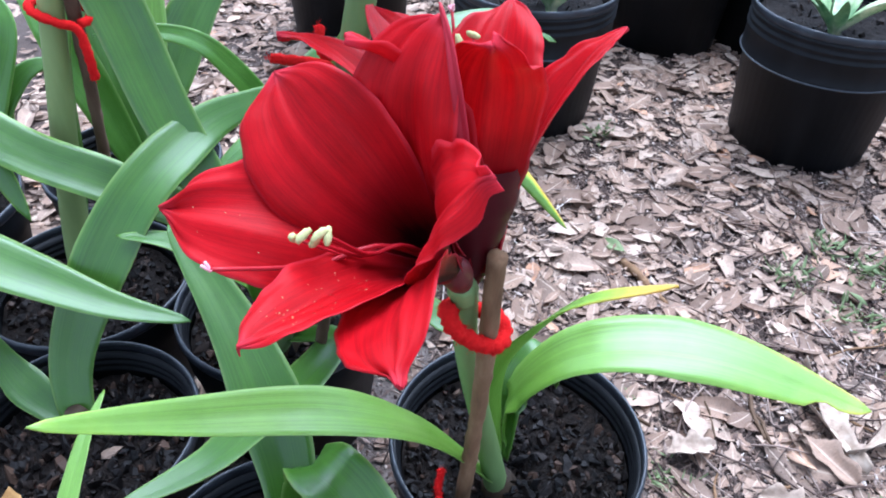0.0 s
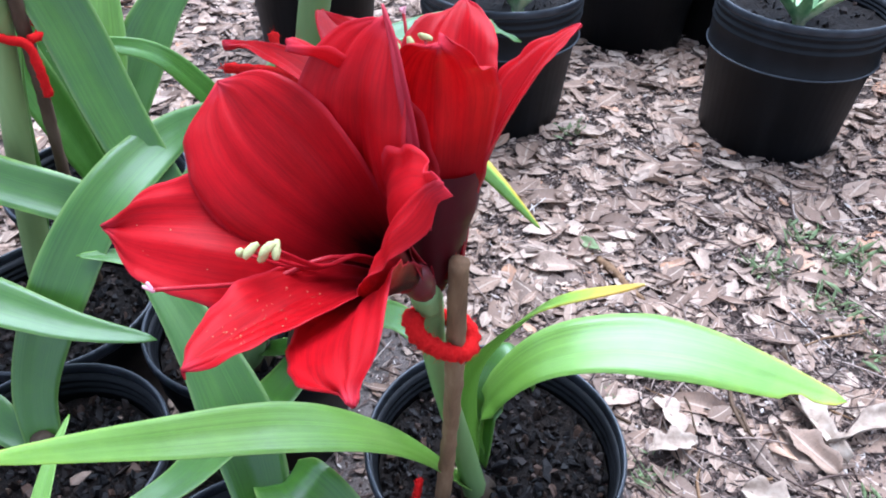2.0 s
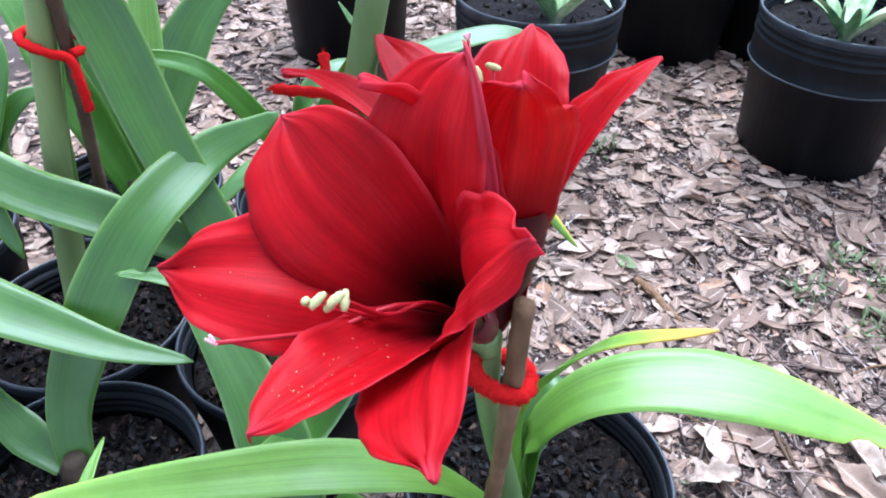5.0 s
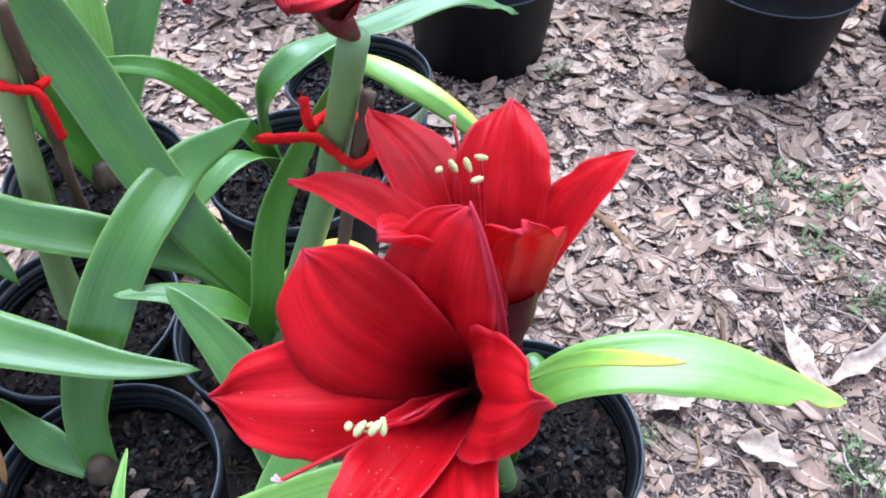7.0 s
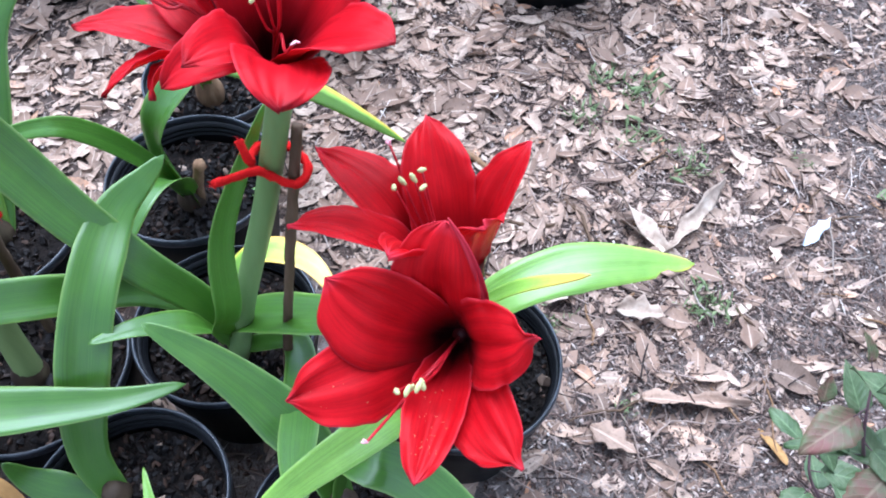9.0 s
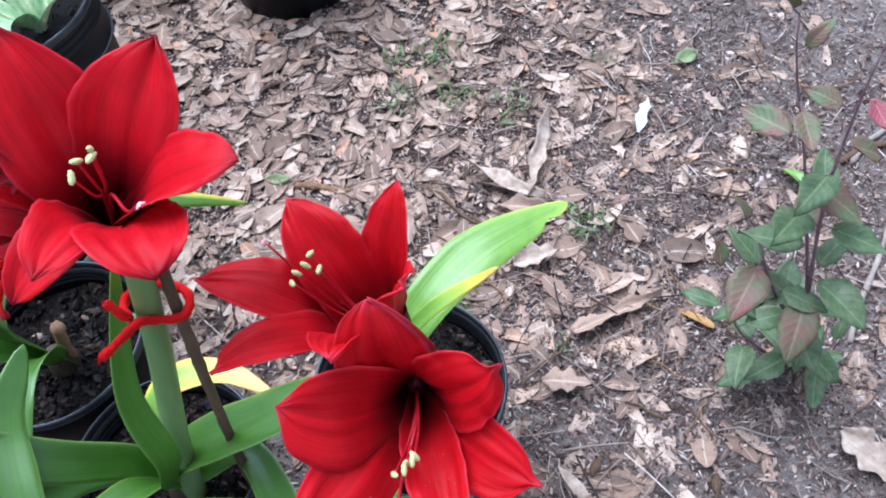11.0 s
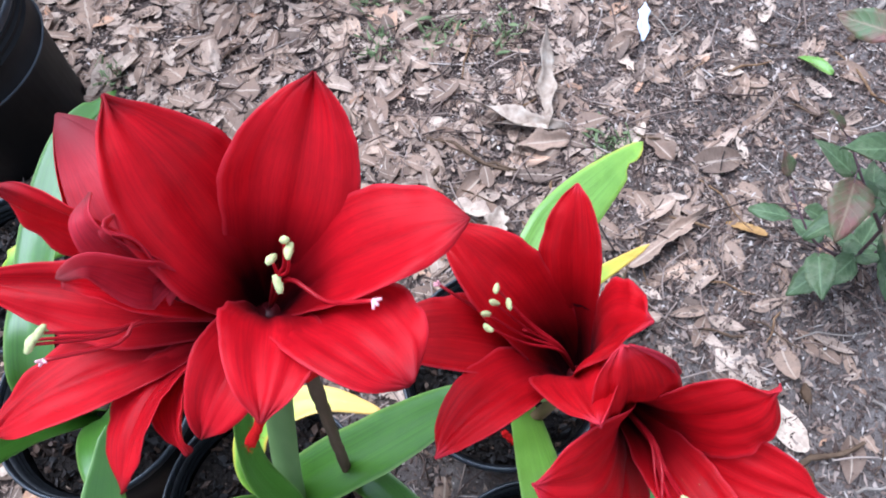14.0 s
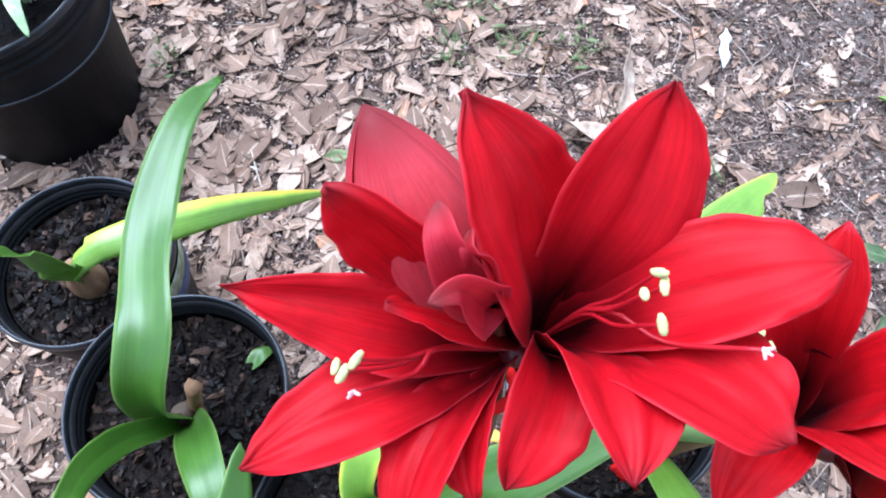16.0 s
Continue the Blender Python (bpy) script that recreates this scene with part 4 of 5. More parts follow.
strap_leaf(pair, [ROOT, (-0.158, 0.528, 0.215), (-0.208, 0.544, 0.262), (-0.275, 0.534, 0.309), (-0.349, 0.530, 0.346), (-0.417, 0.548, 0.382), (-0.450, 0.560, 0.385), (-0.418, 0.552, 0.366), (-0.381, 0.530, 0.340), (-0.345, 0.500, 0.292)], 0.040, 0.0, 0.45, (0, 0), 0.3, LEAF_BLUE, 11, 0.3, label="long leaf bent over near its tip", face=(0, -0.5, 0.8))
strap_leaf(pair, [ROOT, (-0.157, 0.524, 0.233), (-0.196, 0.542, 0.300), (-0.233, 0.569, 0.365), (-0.264, 0.597, 0.438), (-0.294, 0.615, 0.509), (-0.328, 0.637, 0.572), (-0.36, 0.66, 0.60)], 0.046, 0.0, 0.05, (10, 0), 0.35, LEAF, 12, 0.3, face=(0.2, -0.6, 0.7))
strap_leaf(pair, [ROOT, (-0.145, 0.480, 0.240), (-0.132, 0.468, 0.289), (-0.112, 0.488, 0.378), (-0.045, 0.500, 0.500)], 0.027, 0.0, 0.2, (0, 0), 0.4, LEAF_MID, 13, 0.5, face=(0.2, -0.9, 0.3))
strap_leaf(pair, [ROOT, (-0.122, 0.498, 0.215), (-0.054, 0.430, 0.276), (0.004, 0.372, 0.325), (0.022, 0.345, 0.330)], 0.056, 0.0, 0.1, (0, 0), 0.3, LEAF, 14, 0.4)
strap_leaf(pair, [(-0.128, 0.51, 0.17), (-0.121, 0.540, 0.222), (-0.081, 0.543, 0.258), (-0.041, 0.500, 0.272), (-0.025, 0.442, 0.268)], 0.034, 1.0, 0.9, (0, 0), 0.3, LEAF_BRIGHT, 15, 0.4, label="cream and yellow ageing leaf", yellow_from=0.15)
strap_leaf(pair, [ROOT, (-0.168, 0.490, 0.245), (-0.215, 0.480, 0.29), (-0.26, 0.475, 0.30)], 0.036, 0.0, 0.3, (0, 0), 0.3, LEAF, 16, 0.5)
stake([(-0.106, 0.438, 0.11), (-0.086, 0.450, 0.23), (-0.054, 0.455, 0.395), (-0.030, 0.459, 0.505)], 0.0050, WOOD_DARK, "thin dark wooden stake beside the tall amaryllis stalk")
red_tie([(-0.105, 0.453, 0.477), (-0.088, 0.456, 0.474), (-0.070, 0.460, 0.470), (-0.058, 0.457, 0.460), (-0.044, 0.447, 0.455), (-0.033, 0.449, 0.459), (-0.029, 0.459, 0.464), (-0.039, 0.479, 0.468), (-0.055, 0.488, 0.468), (-0.068, 0.481, 0.468), (-0.071, 0.466, 0.472), (-0.073, 0.470, 0.480), (-0.075, 0.478, 0.490)], radius=0.0036)

# front pot between them: leaves only
front = thing("bulb_plant", (-0.095, 0.285, 0.14), "leafy bulb plant with strap leaves, no flower", "plant", "leafy bulbs")
FR = (-0.093, 0.290, 0.145)
bulb(front, FR, 0.018, 0.02)
strap_leaf(front, [FR, (-0.100, 0.325, 0.200), (-0.125, 0.370, 0.250), (-0.162, 0.417, 0.290), (-0.206, 0.458, 0.327)], 0.052, 0.0, 0.1, (0, 0), 0.3, LEAF_BLUE, 21, 0.55, face=(0.2, -0.6, 0.7))
strap_leaf(front, [FR, (-0.074, 0.296, 0.235), (-0.058, 0.270, 0.274), (-0.030, 0.246, 0.262), (0.012, 0.188, 0.222), (0.060, 0.132, 0.185)], 0.046, 0.0, 0.1, (0, 0), 0.3, LEAF, 22, 0.4)
strap_leaf(pair, [(-0.128, 0.498, 0.16), (-0.080, 0.455, 0.200), (-0.097, 0.371, 0.233), (-0.115, 0.312, 0.264), (-0.130, 0.262, 0.290), (-0.174, 0.219, 0.302)], 0.036, 0.0, 0.1, (0, 0), 0.3, LEAF_BLUE, 23, 0.4)

# left pot with the broad arched leaf
two = thing("bulb_plant", (-0.297, 0.392, 0.14), "leafy bulb plant with one broad arched leaf", "plant", "leafy bulbs")
TR = (-0.300, 0.392, 0.148)
bulb(two, TR, 0.016, 0.02)
strap_leaf(two, [TR, (-0.304, 0.421, 0.200), (-0.281, 0.458, 0.264), (-0.245, 0.508, 0.324), (-0.203, 0.572, 0.351), (-0.162, 0.594, 0.367), (-0.139, 0.604, 0.378)], 0.048, 0.0, 0.1, (0, 0), 0.3, LEAF_BLUE, 31, 0.3, face=(0.25, -0.6, 0.7))
strap_leaf(two, [TR, (-0.335, 0.405, 0.170), (-0.361, 0.420, 0.190), (-0.373, 0.430, 0.226)], 0.032, 0.0, 0.1, (0, 0), 0.3, LEAF, 32, 0.5, face=(0.2, -0.5, 0.8))
K3 = thing("bulb_plant", (-0.235, 0.20, 0.14), "young bulb plant with narrow upright leaves", "plant", "leafy bulbs")
strap_leaf(K3, [(-0.245, 0.22, 0.13), (-0.255, 0.27, 0.18), (-0.256, 0.33, 0.21), (-0.254, 0.375, 0.220)], 0.020, 0.1, 0.2, (20, 10), 0.5, LEAF_BRIGHT, 33, 0.6)

chip = thing("bark_chip", (-0.322, 0.305, 0.146), "pale brown bark chip lying on pot soil", "bark")
strap_leaf(chip, [(-0.338, 0.316, 0.147), (-0.322, 0.305, 0.151), (-0.308, 0.292, 0.149)], 0.026, 0, 0, (0, 15), 0.5, DRY, 58, 0.6, name="flake", base=0.9)

# leaf that reaches in from the far left, with a withered one under it
left = thing("bulb_plant", (-0.50, 0.46, 0.14), "leafy bulb plant with an arching leaf and a withered one", "plant", "leafy bulbs")
LR = (-0.492, 0.440, 0.150)
bulb(left, LR, 0.016, 0.02)
strap_leaf(left, [LR, (-0.481, 0.445, 0.214), (-0.464, 0.450, 0.266), (-0.432, 0.451, 0.293), (-0.387, 0.452, 0.299), (-0.326, 0.441, 0.283), (-0.257, 0.430, 0.262), (-0.193, 0.428, 0.248)], 0.046, 0.0, 0.05, (0, 0), 0.3, LEAF_BLUE, 41, 0.45, face=(0, -0.3, 0.9))
strap_leaf(left, [LR, (-0.472, 0.432, 0.255), (-0.445, 0.420, 0.286), (-0.405, 0.402, 0.298), (-0.374, 0.390, 0.294), (-0.358, 0.380, 0.270), (-0.352, 0.368, 0.232), (-0.356, 0.362, 0.200)], 0.028, 0.0, 0.0, (0, 55), 0.9, DRY, 42, 0.75, label="brown withered leaf", face=(0.2, -0.7, 0.6))
# stalk with a cut top, tied to a stake
cut = thing("amaryllis_plant", (-0.352, 0.575, 0.14), "bare green amaryllis stalk tied to a stake", "flower plant", "amaryllis plants")
rod("stalk", cut, [(-0.366, 0.575, 0.13), (-0.352, 0.578, 0.25), (-0.325, 0.583, 0.40), (-0.304, 0.588, 0.512)], [0.016, 0.0125, 0.011, 0.010], STALK_PALE, 24, 14)
bulb(cut, (-0.366, 0.575, 0.14), 0.02, 0.03)
strap_leaf(cut, [(-0.366, 0.580, 0.15), (-0.345, 0.60, 0.26), (-0.335, 0.615, 0.36), (-0.325, 0.63, 0.43)], 0.016, 0.0, 0.1, (50, 40), 0.5, LEAF, 44, 0.5)
stake([(-0.340, 0.63, 0.12), (-0.322, 0.61, 0.28), (-0.305, 0.595, 0.40), (-0.290, 0.577, 0.515)], 0.0058, WOOD_DARK, "thin dark wooden stake tied to a bare stalk")
red_tie([(-0.287, 0.569, 0.396), (-0.288, 0.570, 0.425), (-0.291, 0.571, 0.440), (-0.306, 0.569, 0.446), (-0.324, 0.572, 0.452), (-0.331, 0.583, 0.455), (-0.325, 0.597, 0.454), (-0.305, 0.603, 0.450), (-0.289, 0.596, 0.446), (-0.286, 0.584, 0.443), (-0.290, 0.575, 0.443)], radius=0.0038)

# rear pots
rear = thing("bulb_plant", (-0.12, 0.72, 0.16), "leafy bulb plant with long arching green leaves", "plant", "leafy bulbs")
RR = (-0.136, 0.735, 0.165)
bulb(rear, RR, 0.019, 0.03)
strap_leaf(rear, [RR, (-0.148, 0.728, 0.260), (-0.140, 0.718, 0.322), (-0.097, 0.730, 0.358), (-0.022, 0.787, 0.352), (0.072, 0.822, 0.363), (0.148, 0.846, 0.324)], 0.046, 0.0, 0.1, (0, 0), 0.3, LEAF, 51, 0.45, base=0.8, face=(-0.6, -0.36, 0.7))
strap_leaf(rear, [RR, (-0.158, 0.727, 0.233), (-0.183, 0.726, 0.285), (-0.210, 0.709, 0.340), (-0.236, 0.682, 0.384), (-0.285, 0.668, 0.398), (-0.325, 0.660, 0.395)], 0.025, 0.0, 0.2, (0, 0), 0.4, LEAF_MID, 52, 0.4, face=(0.4, -0.7, 0.6))
strap_leaf(rear, [RR, (-0.145, 0.69, 0.25), (-0.170, 0.64, 0.30), (-0.205, 0.60, 0.285), (-0.23, 0.58, 0.25)], 0.038, 0.0, 0.1, (0, 0), 0.3, LEAF_BLUE, 54, 0.5)
scrap = thing("leaf_scrap", (-0.046, 0.711, 0.162), "grey green torn leaf scrap lying on pot soil", "leaf")
strap_leaf(scrap, [(-0.062, 0.716, 0.161), (-0.046, 0.711, 0.165), (-0.034, 0.704, 0.162)], 0.018, 0, 0.1, (0, 10), 0.3, LEAF_BLUE, 57, 0.5, name="blade")
stub = thing("dry_stem_stub", (-0.128, 0.73, 0.17), "short brown dried stem stub beside a bulb", "stem stub")
rod("stub", stub, [(-0.128, 0.730, 0.15), (-0.122, 0.725, 0.20), (-0.112, 0.722, 0.235)], [0.006, 0.006, 0.008], WOOD, 10, 7, "", 0.5, 3)
far = thing("bulb_plant", (-0.065, 0.93, 0.16), "leafy bulb plant with a long yellowing leaf", "plant", "leafy bulbs")
FA = (-0.065, 0.930, 0.16)
bulb(far, FA, 0.021, 0.038, WOOD, "tan ringed bulb neck")
strap_leaf(far, [FA, (-0.069, 0.921, 0.210), (-0.038, 0.892, 0.236), (0.010, 0.855, 0.232), (0.068, 0.819, 0.207), (0.130, 0.799, 0.150), (0.190, 0.796, 0.076)], 0.036, 0.95, 0.8, (0, 0), 0.4, LEAF_BRIGHT, 61, 0.6, label="long arching leaf yellow along one side", yellow_from=0.1, face=(0.4, -0.6, 0.6), half=1)
strap_leaf(far, [FA, (-0.085, 0.90, 0.25), (-0.095, 0.89, 0.32), (-0.12, 0.89, 0.37)], 0.034, 0.0, 0.1, (0, 0), 0.3, LEAF, 62, 0.5)


def pot_band(x, y, r0, r1, z0, z1, a0, a1, material, label):
    """A printed paper band stuck on a pot's wall."""
    g = np.zeros((4, 16, 3))
    for i in range(4):
        f = i / 3
        for k in range(16):
            a = radians(a0 + (a1 - a0) * k / 15)
            r = r0 + (r1 - r0) * f + 0.0008
            g[i, k] = (r * math.cos(a), r * math.sin(a), z0 + (z1 - z0) * f)
    band = thing("pot_label", (x, y, 0.0), label, "label", "pot labels")
    verts, faces, uv = sheet(g, 0.0004)
    mesh_object("band", verts, faces, material, band, "", True, uv)
    return band


LABEL_GREEN = simple("label_green", [(0.35, (0.10, 0.14, 0.06)), (0.5, (0.20, 0.24, 0.13)), (0.62, (0.42, 0.44, 0.34))], 60, 0.5, 0.4, 0.1, 0.001)
LABEL_BLUE = simple("label_blue", [(0.3, (0.015, 0.03, 0.08)), (0.7, (0.05, 0.08, 0.16))], 60, 0.5, 0.4, 0.1, 0.001)
pot_band(-0.052, 0.945, 0.0985, 0.1015, 0.130, 0.160, -100, 20, LABEL_GREEN, "worn green and white printed band on a pot")
pot_band(-0.052, 0.945, 0.0955, 0.0985, 0.100, 0.129, -100, 20, LABEL_BLUE, "dark blue printed band on a pot")


def leafy(x, y, z, ends, label, seed, material=None):
    p = thing("bulb_plant", (x, y, z), label, "plant", "leafy bulbs")
    bulb(p, (x, y, z), 0.016, 0.02)
    rng = np.random.default_rng(seed)
    for i, (ex, ey, ez, w) in enumerate(ends):
        root, end = np.array((x, y, z)), np.array((ex, ey, ez))
        a = root + (end - root) * 0.3 + np.array((0, 0, 0.45 * (ez - z) + 0.03))
        b = root + (end - root) * 0.66 + np.array((0, 0, 0.30 * (ez - z) + 0.03))
        strap_leaf(p, [root, a, b, end], w, 0.0, 0.1, (rng.uniform(-15, 15), rng.uniform(-25, 25)), 0.3, material or (LEAF, LEAF_BLUE)[i % 2], seed * 9 + i, 0.45)
    return p


LB = (-0.545, 0.612, 0.155)
crowd = thing("bulb_plant", LB, "leafy bulb plant with crowded broad leaves", "plant", "leafy bulbs")
bulb(crowd, LB, 0.02, 0.03)
for k, (pts, w, mat) in enumerate([
        ([(-0.491, 0.630, 0.324), (-0.449, 0.670, 0.443), (-0.430, 0.700, 0.505), (-0.42, 0.72, 0.53)], 0.046, LEAF_BRIGHT),
        ([(-0.527, 0.600, 0.259), (-0.516, 0.610, 0.332), (-0.517, 0.620, 0.389)], 0.050, LEAF_BLUE),
        ([(-0.538, 0.660, 0.287), (-0.520, 0.680, 0.341), (-0.488, 0.690, 0.395)], 0.040, LEAF_BLUE),
        # brighter green here puts the sky's sheen into the leaf colour
        ([(-0.486, 0.630, 0.245), (-0.444, 0.660, 0.330), (-0.420, 0.680, 0.390), (-0.433, 0.700, 0.423)], 0.044, LEAF_MID),
        ([(-0.461, 0.650, 0.285), (-0.417, 0.680, 0.342), (-0.380, 0.700, 0.350)], 0.036, LEAF),
        ([(-0.469, 0.600, 0.231), (-0.451, 0.620, 0.261), (-0.44, 0.63, 0.27)], 0.036, LEAF),
        ([(-0.579, 0.670, 0.260), (-0.576, 0.70, 0.344), (-0.517, 0.735, 0.405), (-0.480, 0.750, 0.412)], 0.046, LEAF_MID)]):
    strap_leaf(crowd, [LB] + pts, w, 0.0, 0.05, (0, 0), 0.3, mat, 71 + k, 0.45, face=(0.3, -0.6, 0.7))
RB = (-0.375, 0.790, 0.150)
tall = thing("bulb_plant", RB, "leafy bulb plant with tall upright leaves", "plant", "leafy bulbs")
bulb(tall, RB, 0.018, 0.03)
for k, (pts, w, mat) in enumerate([
        # sky reflection on this leaf is carried by the brighter green
        ([(-0.419, 0.780, 0.322), (-0.449, 0.800, 0.384), (-0.486, 0.820, 0.418), (-0.52, 0.83, 0.42)], 0.050, LEAF_MID),
        ([(-0.358, 0.860, 0.300), (-0.356, 0.900, 0.372), (-0.357, 0.930, 0.43)], 0.046, LEAF_BRIGHT),
        ([(-0.330, 0.880, 0.281), (-0.293, 0.930, 0.345), (-0.242, 0.960, 0.383), (-0.20, 0.98, 0.39)], 0.060, LEAF_BLUE),
        ([(-0.40, 0.84, 0.30), (-0.43, 0.89, 0.42), (-0.44, 0.93, 0.50)], 0.05, LEAF)]):
    strap_leaf(tall, [RB] + pts, w, 0.0, 0.05, (0, 0), 0.3, mat, 81 + k, 0.45, face=(0.3, -0.6, 0.7))
leafy(-0.65, 0.95, 0.05, [(-0.52, 0.98, 0.40, 0.05), (-0.74, 1.0, 0.45, 0.05), (-0.60, 1.08, 0.46, 0.05), (-0.50, 0.88, 0.34, 0.05)], "leafy bulb plant behind the other pots", 9)


def rosette(x, y, z, count, length, label, seed):
    """Short stiff variegated leaves from one crown."""
    p = thing("variegated_plant", (x, y, z), label, "plant", "variegated plants")
    rng = np.random.default_rng(seed)
    for i in range(count):
        a = 6.283 * i / count + rng.uniform(-0.3, 0.3)
        l = length * rng.uniform(0.7, 1.1)
        d = np.array((math.cos(a), math.sin(a), 0))
        root = np.array((x, y, z))
        strap_leaf(p, [root, root + d * l * 0.4 + (0, 0, l * 0.42), root + d * l * 0.75 + (0, 0, l * 0.62), root + d * l + (0, 0, l * 0.55)], 0.032, 0, 0, (0, 0), 0.5, VARIEGATED, seed * 20 + i, 0.7)
    return p


rosette(0.640, 1.140, 0.225, 9, 0.15, "small green and cream variegated plant in a large pot", 3)
rosette(0.190, 1.205, 0.22, 9, 0.16, "small green and white variegated plant in a large pot", 4)

# ---- shrub seedling ----


def blade(length, width, curl, fold, seed, ns=9, nu=5, serr=0.0, power=0.8, lobes=0):
    """A pointed leaf lying along +x from its stalk; rows and columns of a grid."""
    rng = np.random.default_rng(seed)
    g = np.zeros((ns, nu, 3))
    ph = rng.random(3) * 6
    for i, s in enumerate(np.linspace(0, 1, ns)):
        w = width / 2 * math.sin(math.pi * min(max(s, 0.02), 0.985) ** power) ** 0.8 * (1 + serr * (rng.random() - 0.5)) * (1 + (0.27 * math.sin(lobes * 6.283 * s + ph[1]) if lobes else 0))
        for k, u in enumerate(np.linspace(-1, 1, nu)):
            z = curl * length * (s * s - 0.3 * s) + fold * abs(u) * w + 0.05 * length * math.sin(4 * s + ph[0] + u * 1.5) * (abs(u) + 0.3)
            g[i, k] = (length * s, u * w, z)
    return g


def shrub(x, y):
    """Three thin stems with alternate, toothed, stalked leaves, bronze and pink towards the tops."""
    root = np.array((x, y, -0.01))
    p = thing("shrub_seedling", (x, y, ground_height(x, y)), "small shrub seedling with green and bronze leaves", "shrub")
    rng = np.random.default_rng(12)
    stems = [([root, (0.402, 0.061, 0.154), (0.377, 0.082, 0.275), (0.406, 0.136, 0.397), (0.421, 0.176, 0.479), (0.430, 0.190, 0.520)], 15, 0.10),
             ([(0.402, 0.061, 0.154), (0.375, 0.077, 0.266), (0.412, 0.107, 0.361), (0.446, 0.121, 0.448), (0.458, 0.124, 0.490)], 11, 0.25),
             ([root, (0.405, 0.075, 0.065), (0.385, 0.120, 0.120), (0.420, 0.165, 0.155)], 8, 0.35),
             ([(0.398, 0.062, 0.16), (0.368, 0.105, 0.25), (0.392, 0.150, 0.300)], 8, 0.35),
             ([root, (0.425, 0.040, 0.05), (0.452, 0.020, 0.075)], 4, 0.45)]
    for k, (pts, n, start) in enumerate(stems):
        stem = rod("stem", p, pts, [0.0026, 0.0021, 0.0016, 0.0009], SHRUB_STEM, 22, 6)
        c = spline(pts, 60)
        for j in range(n):
            s = start + (1 - start) * j / (n - 1)
            at = c[min(59, int(s * 59))]
            ang = j * 2.4 + k * 1.3 + rng.uniform(-0.4, 0.4)
            length = rng.uniform(0.044, 0.066) * (1.0 if s < 0.82 else 0.62)
            g = blade(length, length * rng.uniform(0.50, 0.62), rng.uniform(-0.28, 0.05), rng.uniform(0.12, 0.4), 100 * k + j, 17, 7, 0.16, 0.72)
            tilt = rng.uniform(-0.35, 0.55) if s < 0.93 else -0.9
            turn = Matrix.Rotation(ang, 3, "Z") @ Matrix.Rotation(tilt, 3, "Y") @ Matrix.Rotation(rng.uniform(-0.4, 0.4), 3, "X")
            stalk = 0.012
            pts2 = np.array([[Vector(at) + turn @ Vector(q + (stalk, 0, 0)) for q in row] for row in g])
            verts, faces, uv = sheet(pts2 - np.array(p.location), 0.0005)
            red = at[2] / 0.47 + rng.uniform(-0.25, 0.15) + (0.35 if k in (2, 3) and s > 0.9 else 0)
            leaf = mesh_object("leaf", verts, faces, SHRUB if red < 0.65 else (SHRUB_RED if red < 1.0 else SHRUB_PINK), p, "", True, uv)
            v, f = tube_mesh([q - Vector(p.location) for q in (Vector(at), Vector(at) + turn @ Vector((stalk * 0.6, 0, -0.001)), Vector(at) + turn @ Vector((stalk * 1.4, 0, 0)))], [0.0008, 0.0005], 5, 5)
            mesh_object("petiole", v, f, SHRUB_STEM, leaf)
    return p


shrub(0.432, 0.047)

# ---- things lying on the ground ----
rngL = np.random.default_rng(77)


def lying(name, label, category, x, y, z, rz, grid=None, points=None, radii=None, material=None, tilt=(0, 0), group=""):
    ob = thing(name, (x, y, ground_height(x, y) + z), label, category, group)
    if grid is not None:
        verts, faces, uv = sheet(grid, 0.0007)
        mesh_object("blade", verts, faces, material, ob, "", True, uv)
    else:
        verts, faces = tube_mesh(points, radii, 30, 8, 0.45, np.random.default_rng(int(abs(x * 1000))))
        mesh_object("wood", verts, faces, material, ob)
    ob.rotation_euler = (radians(tilt[0]), radians(tilt[1]), radians(rz))
    return ob


def between(name, label, category, a, b, r, material, bend=0.01, lift=0.006):
    (ax, ay), (bx, by) = a, b
    l = math.hypot(bx - ax, by - ay)
    bend = max(-0.07 * l, min(0.07 * l, bend))
    return lying(name, label, category, ax, ay, lift, math.degrees(math.atan2(by - ay, bx - ax)), None, [(0, 0, 0), (l * 0.3, bend, 0.002), (l * 0.36, bend * 0.7, 0.003), (l * 0.7, -bend * 0.4, 0.002), (l, 0, 0.001)], [r, r * 1.1, r * 0.9, r * 0.6], material)


between("fallen_twig", "short grey brown stick lying on the leaves", "twig", (0.277, 0.825), (0.330, 0.725), 0.006, WOOD, 0.002)
between("fallen_twig", "pale thin stick lying behind the seedling", "twig", (0.520, -0.002), (0.735, 0.028), 0.004, TAN, 0.004)
between("fallen_twig", "thin curved dark twig among the leaves", "twig", (0.395, 0.640), (0.392, 0.505), 0.0028, WOOD_DARK, 0.022)
between("fallen_twig", "thin dark twig on the leaf litter", "twig", (0.80, 0.13), (0.95, 0.03), 0.005, WOOD_DARK)
between("fallen_twig", "thin dark twig on the leaf litter", "twig", (0.36, 0.60), (0.24, 0.66), 0.003, WOOD_DARK, 0.01)
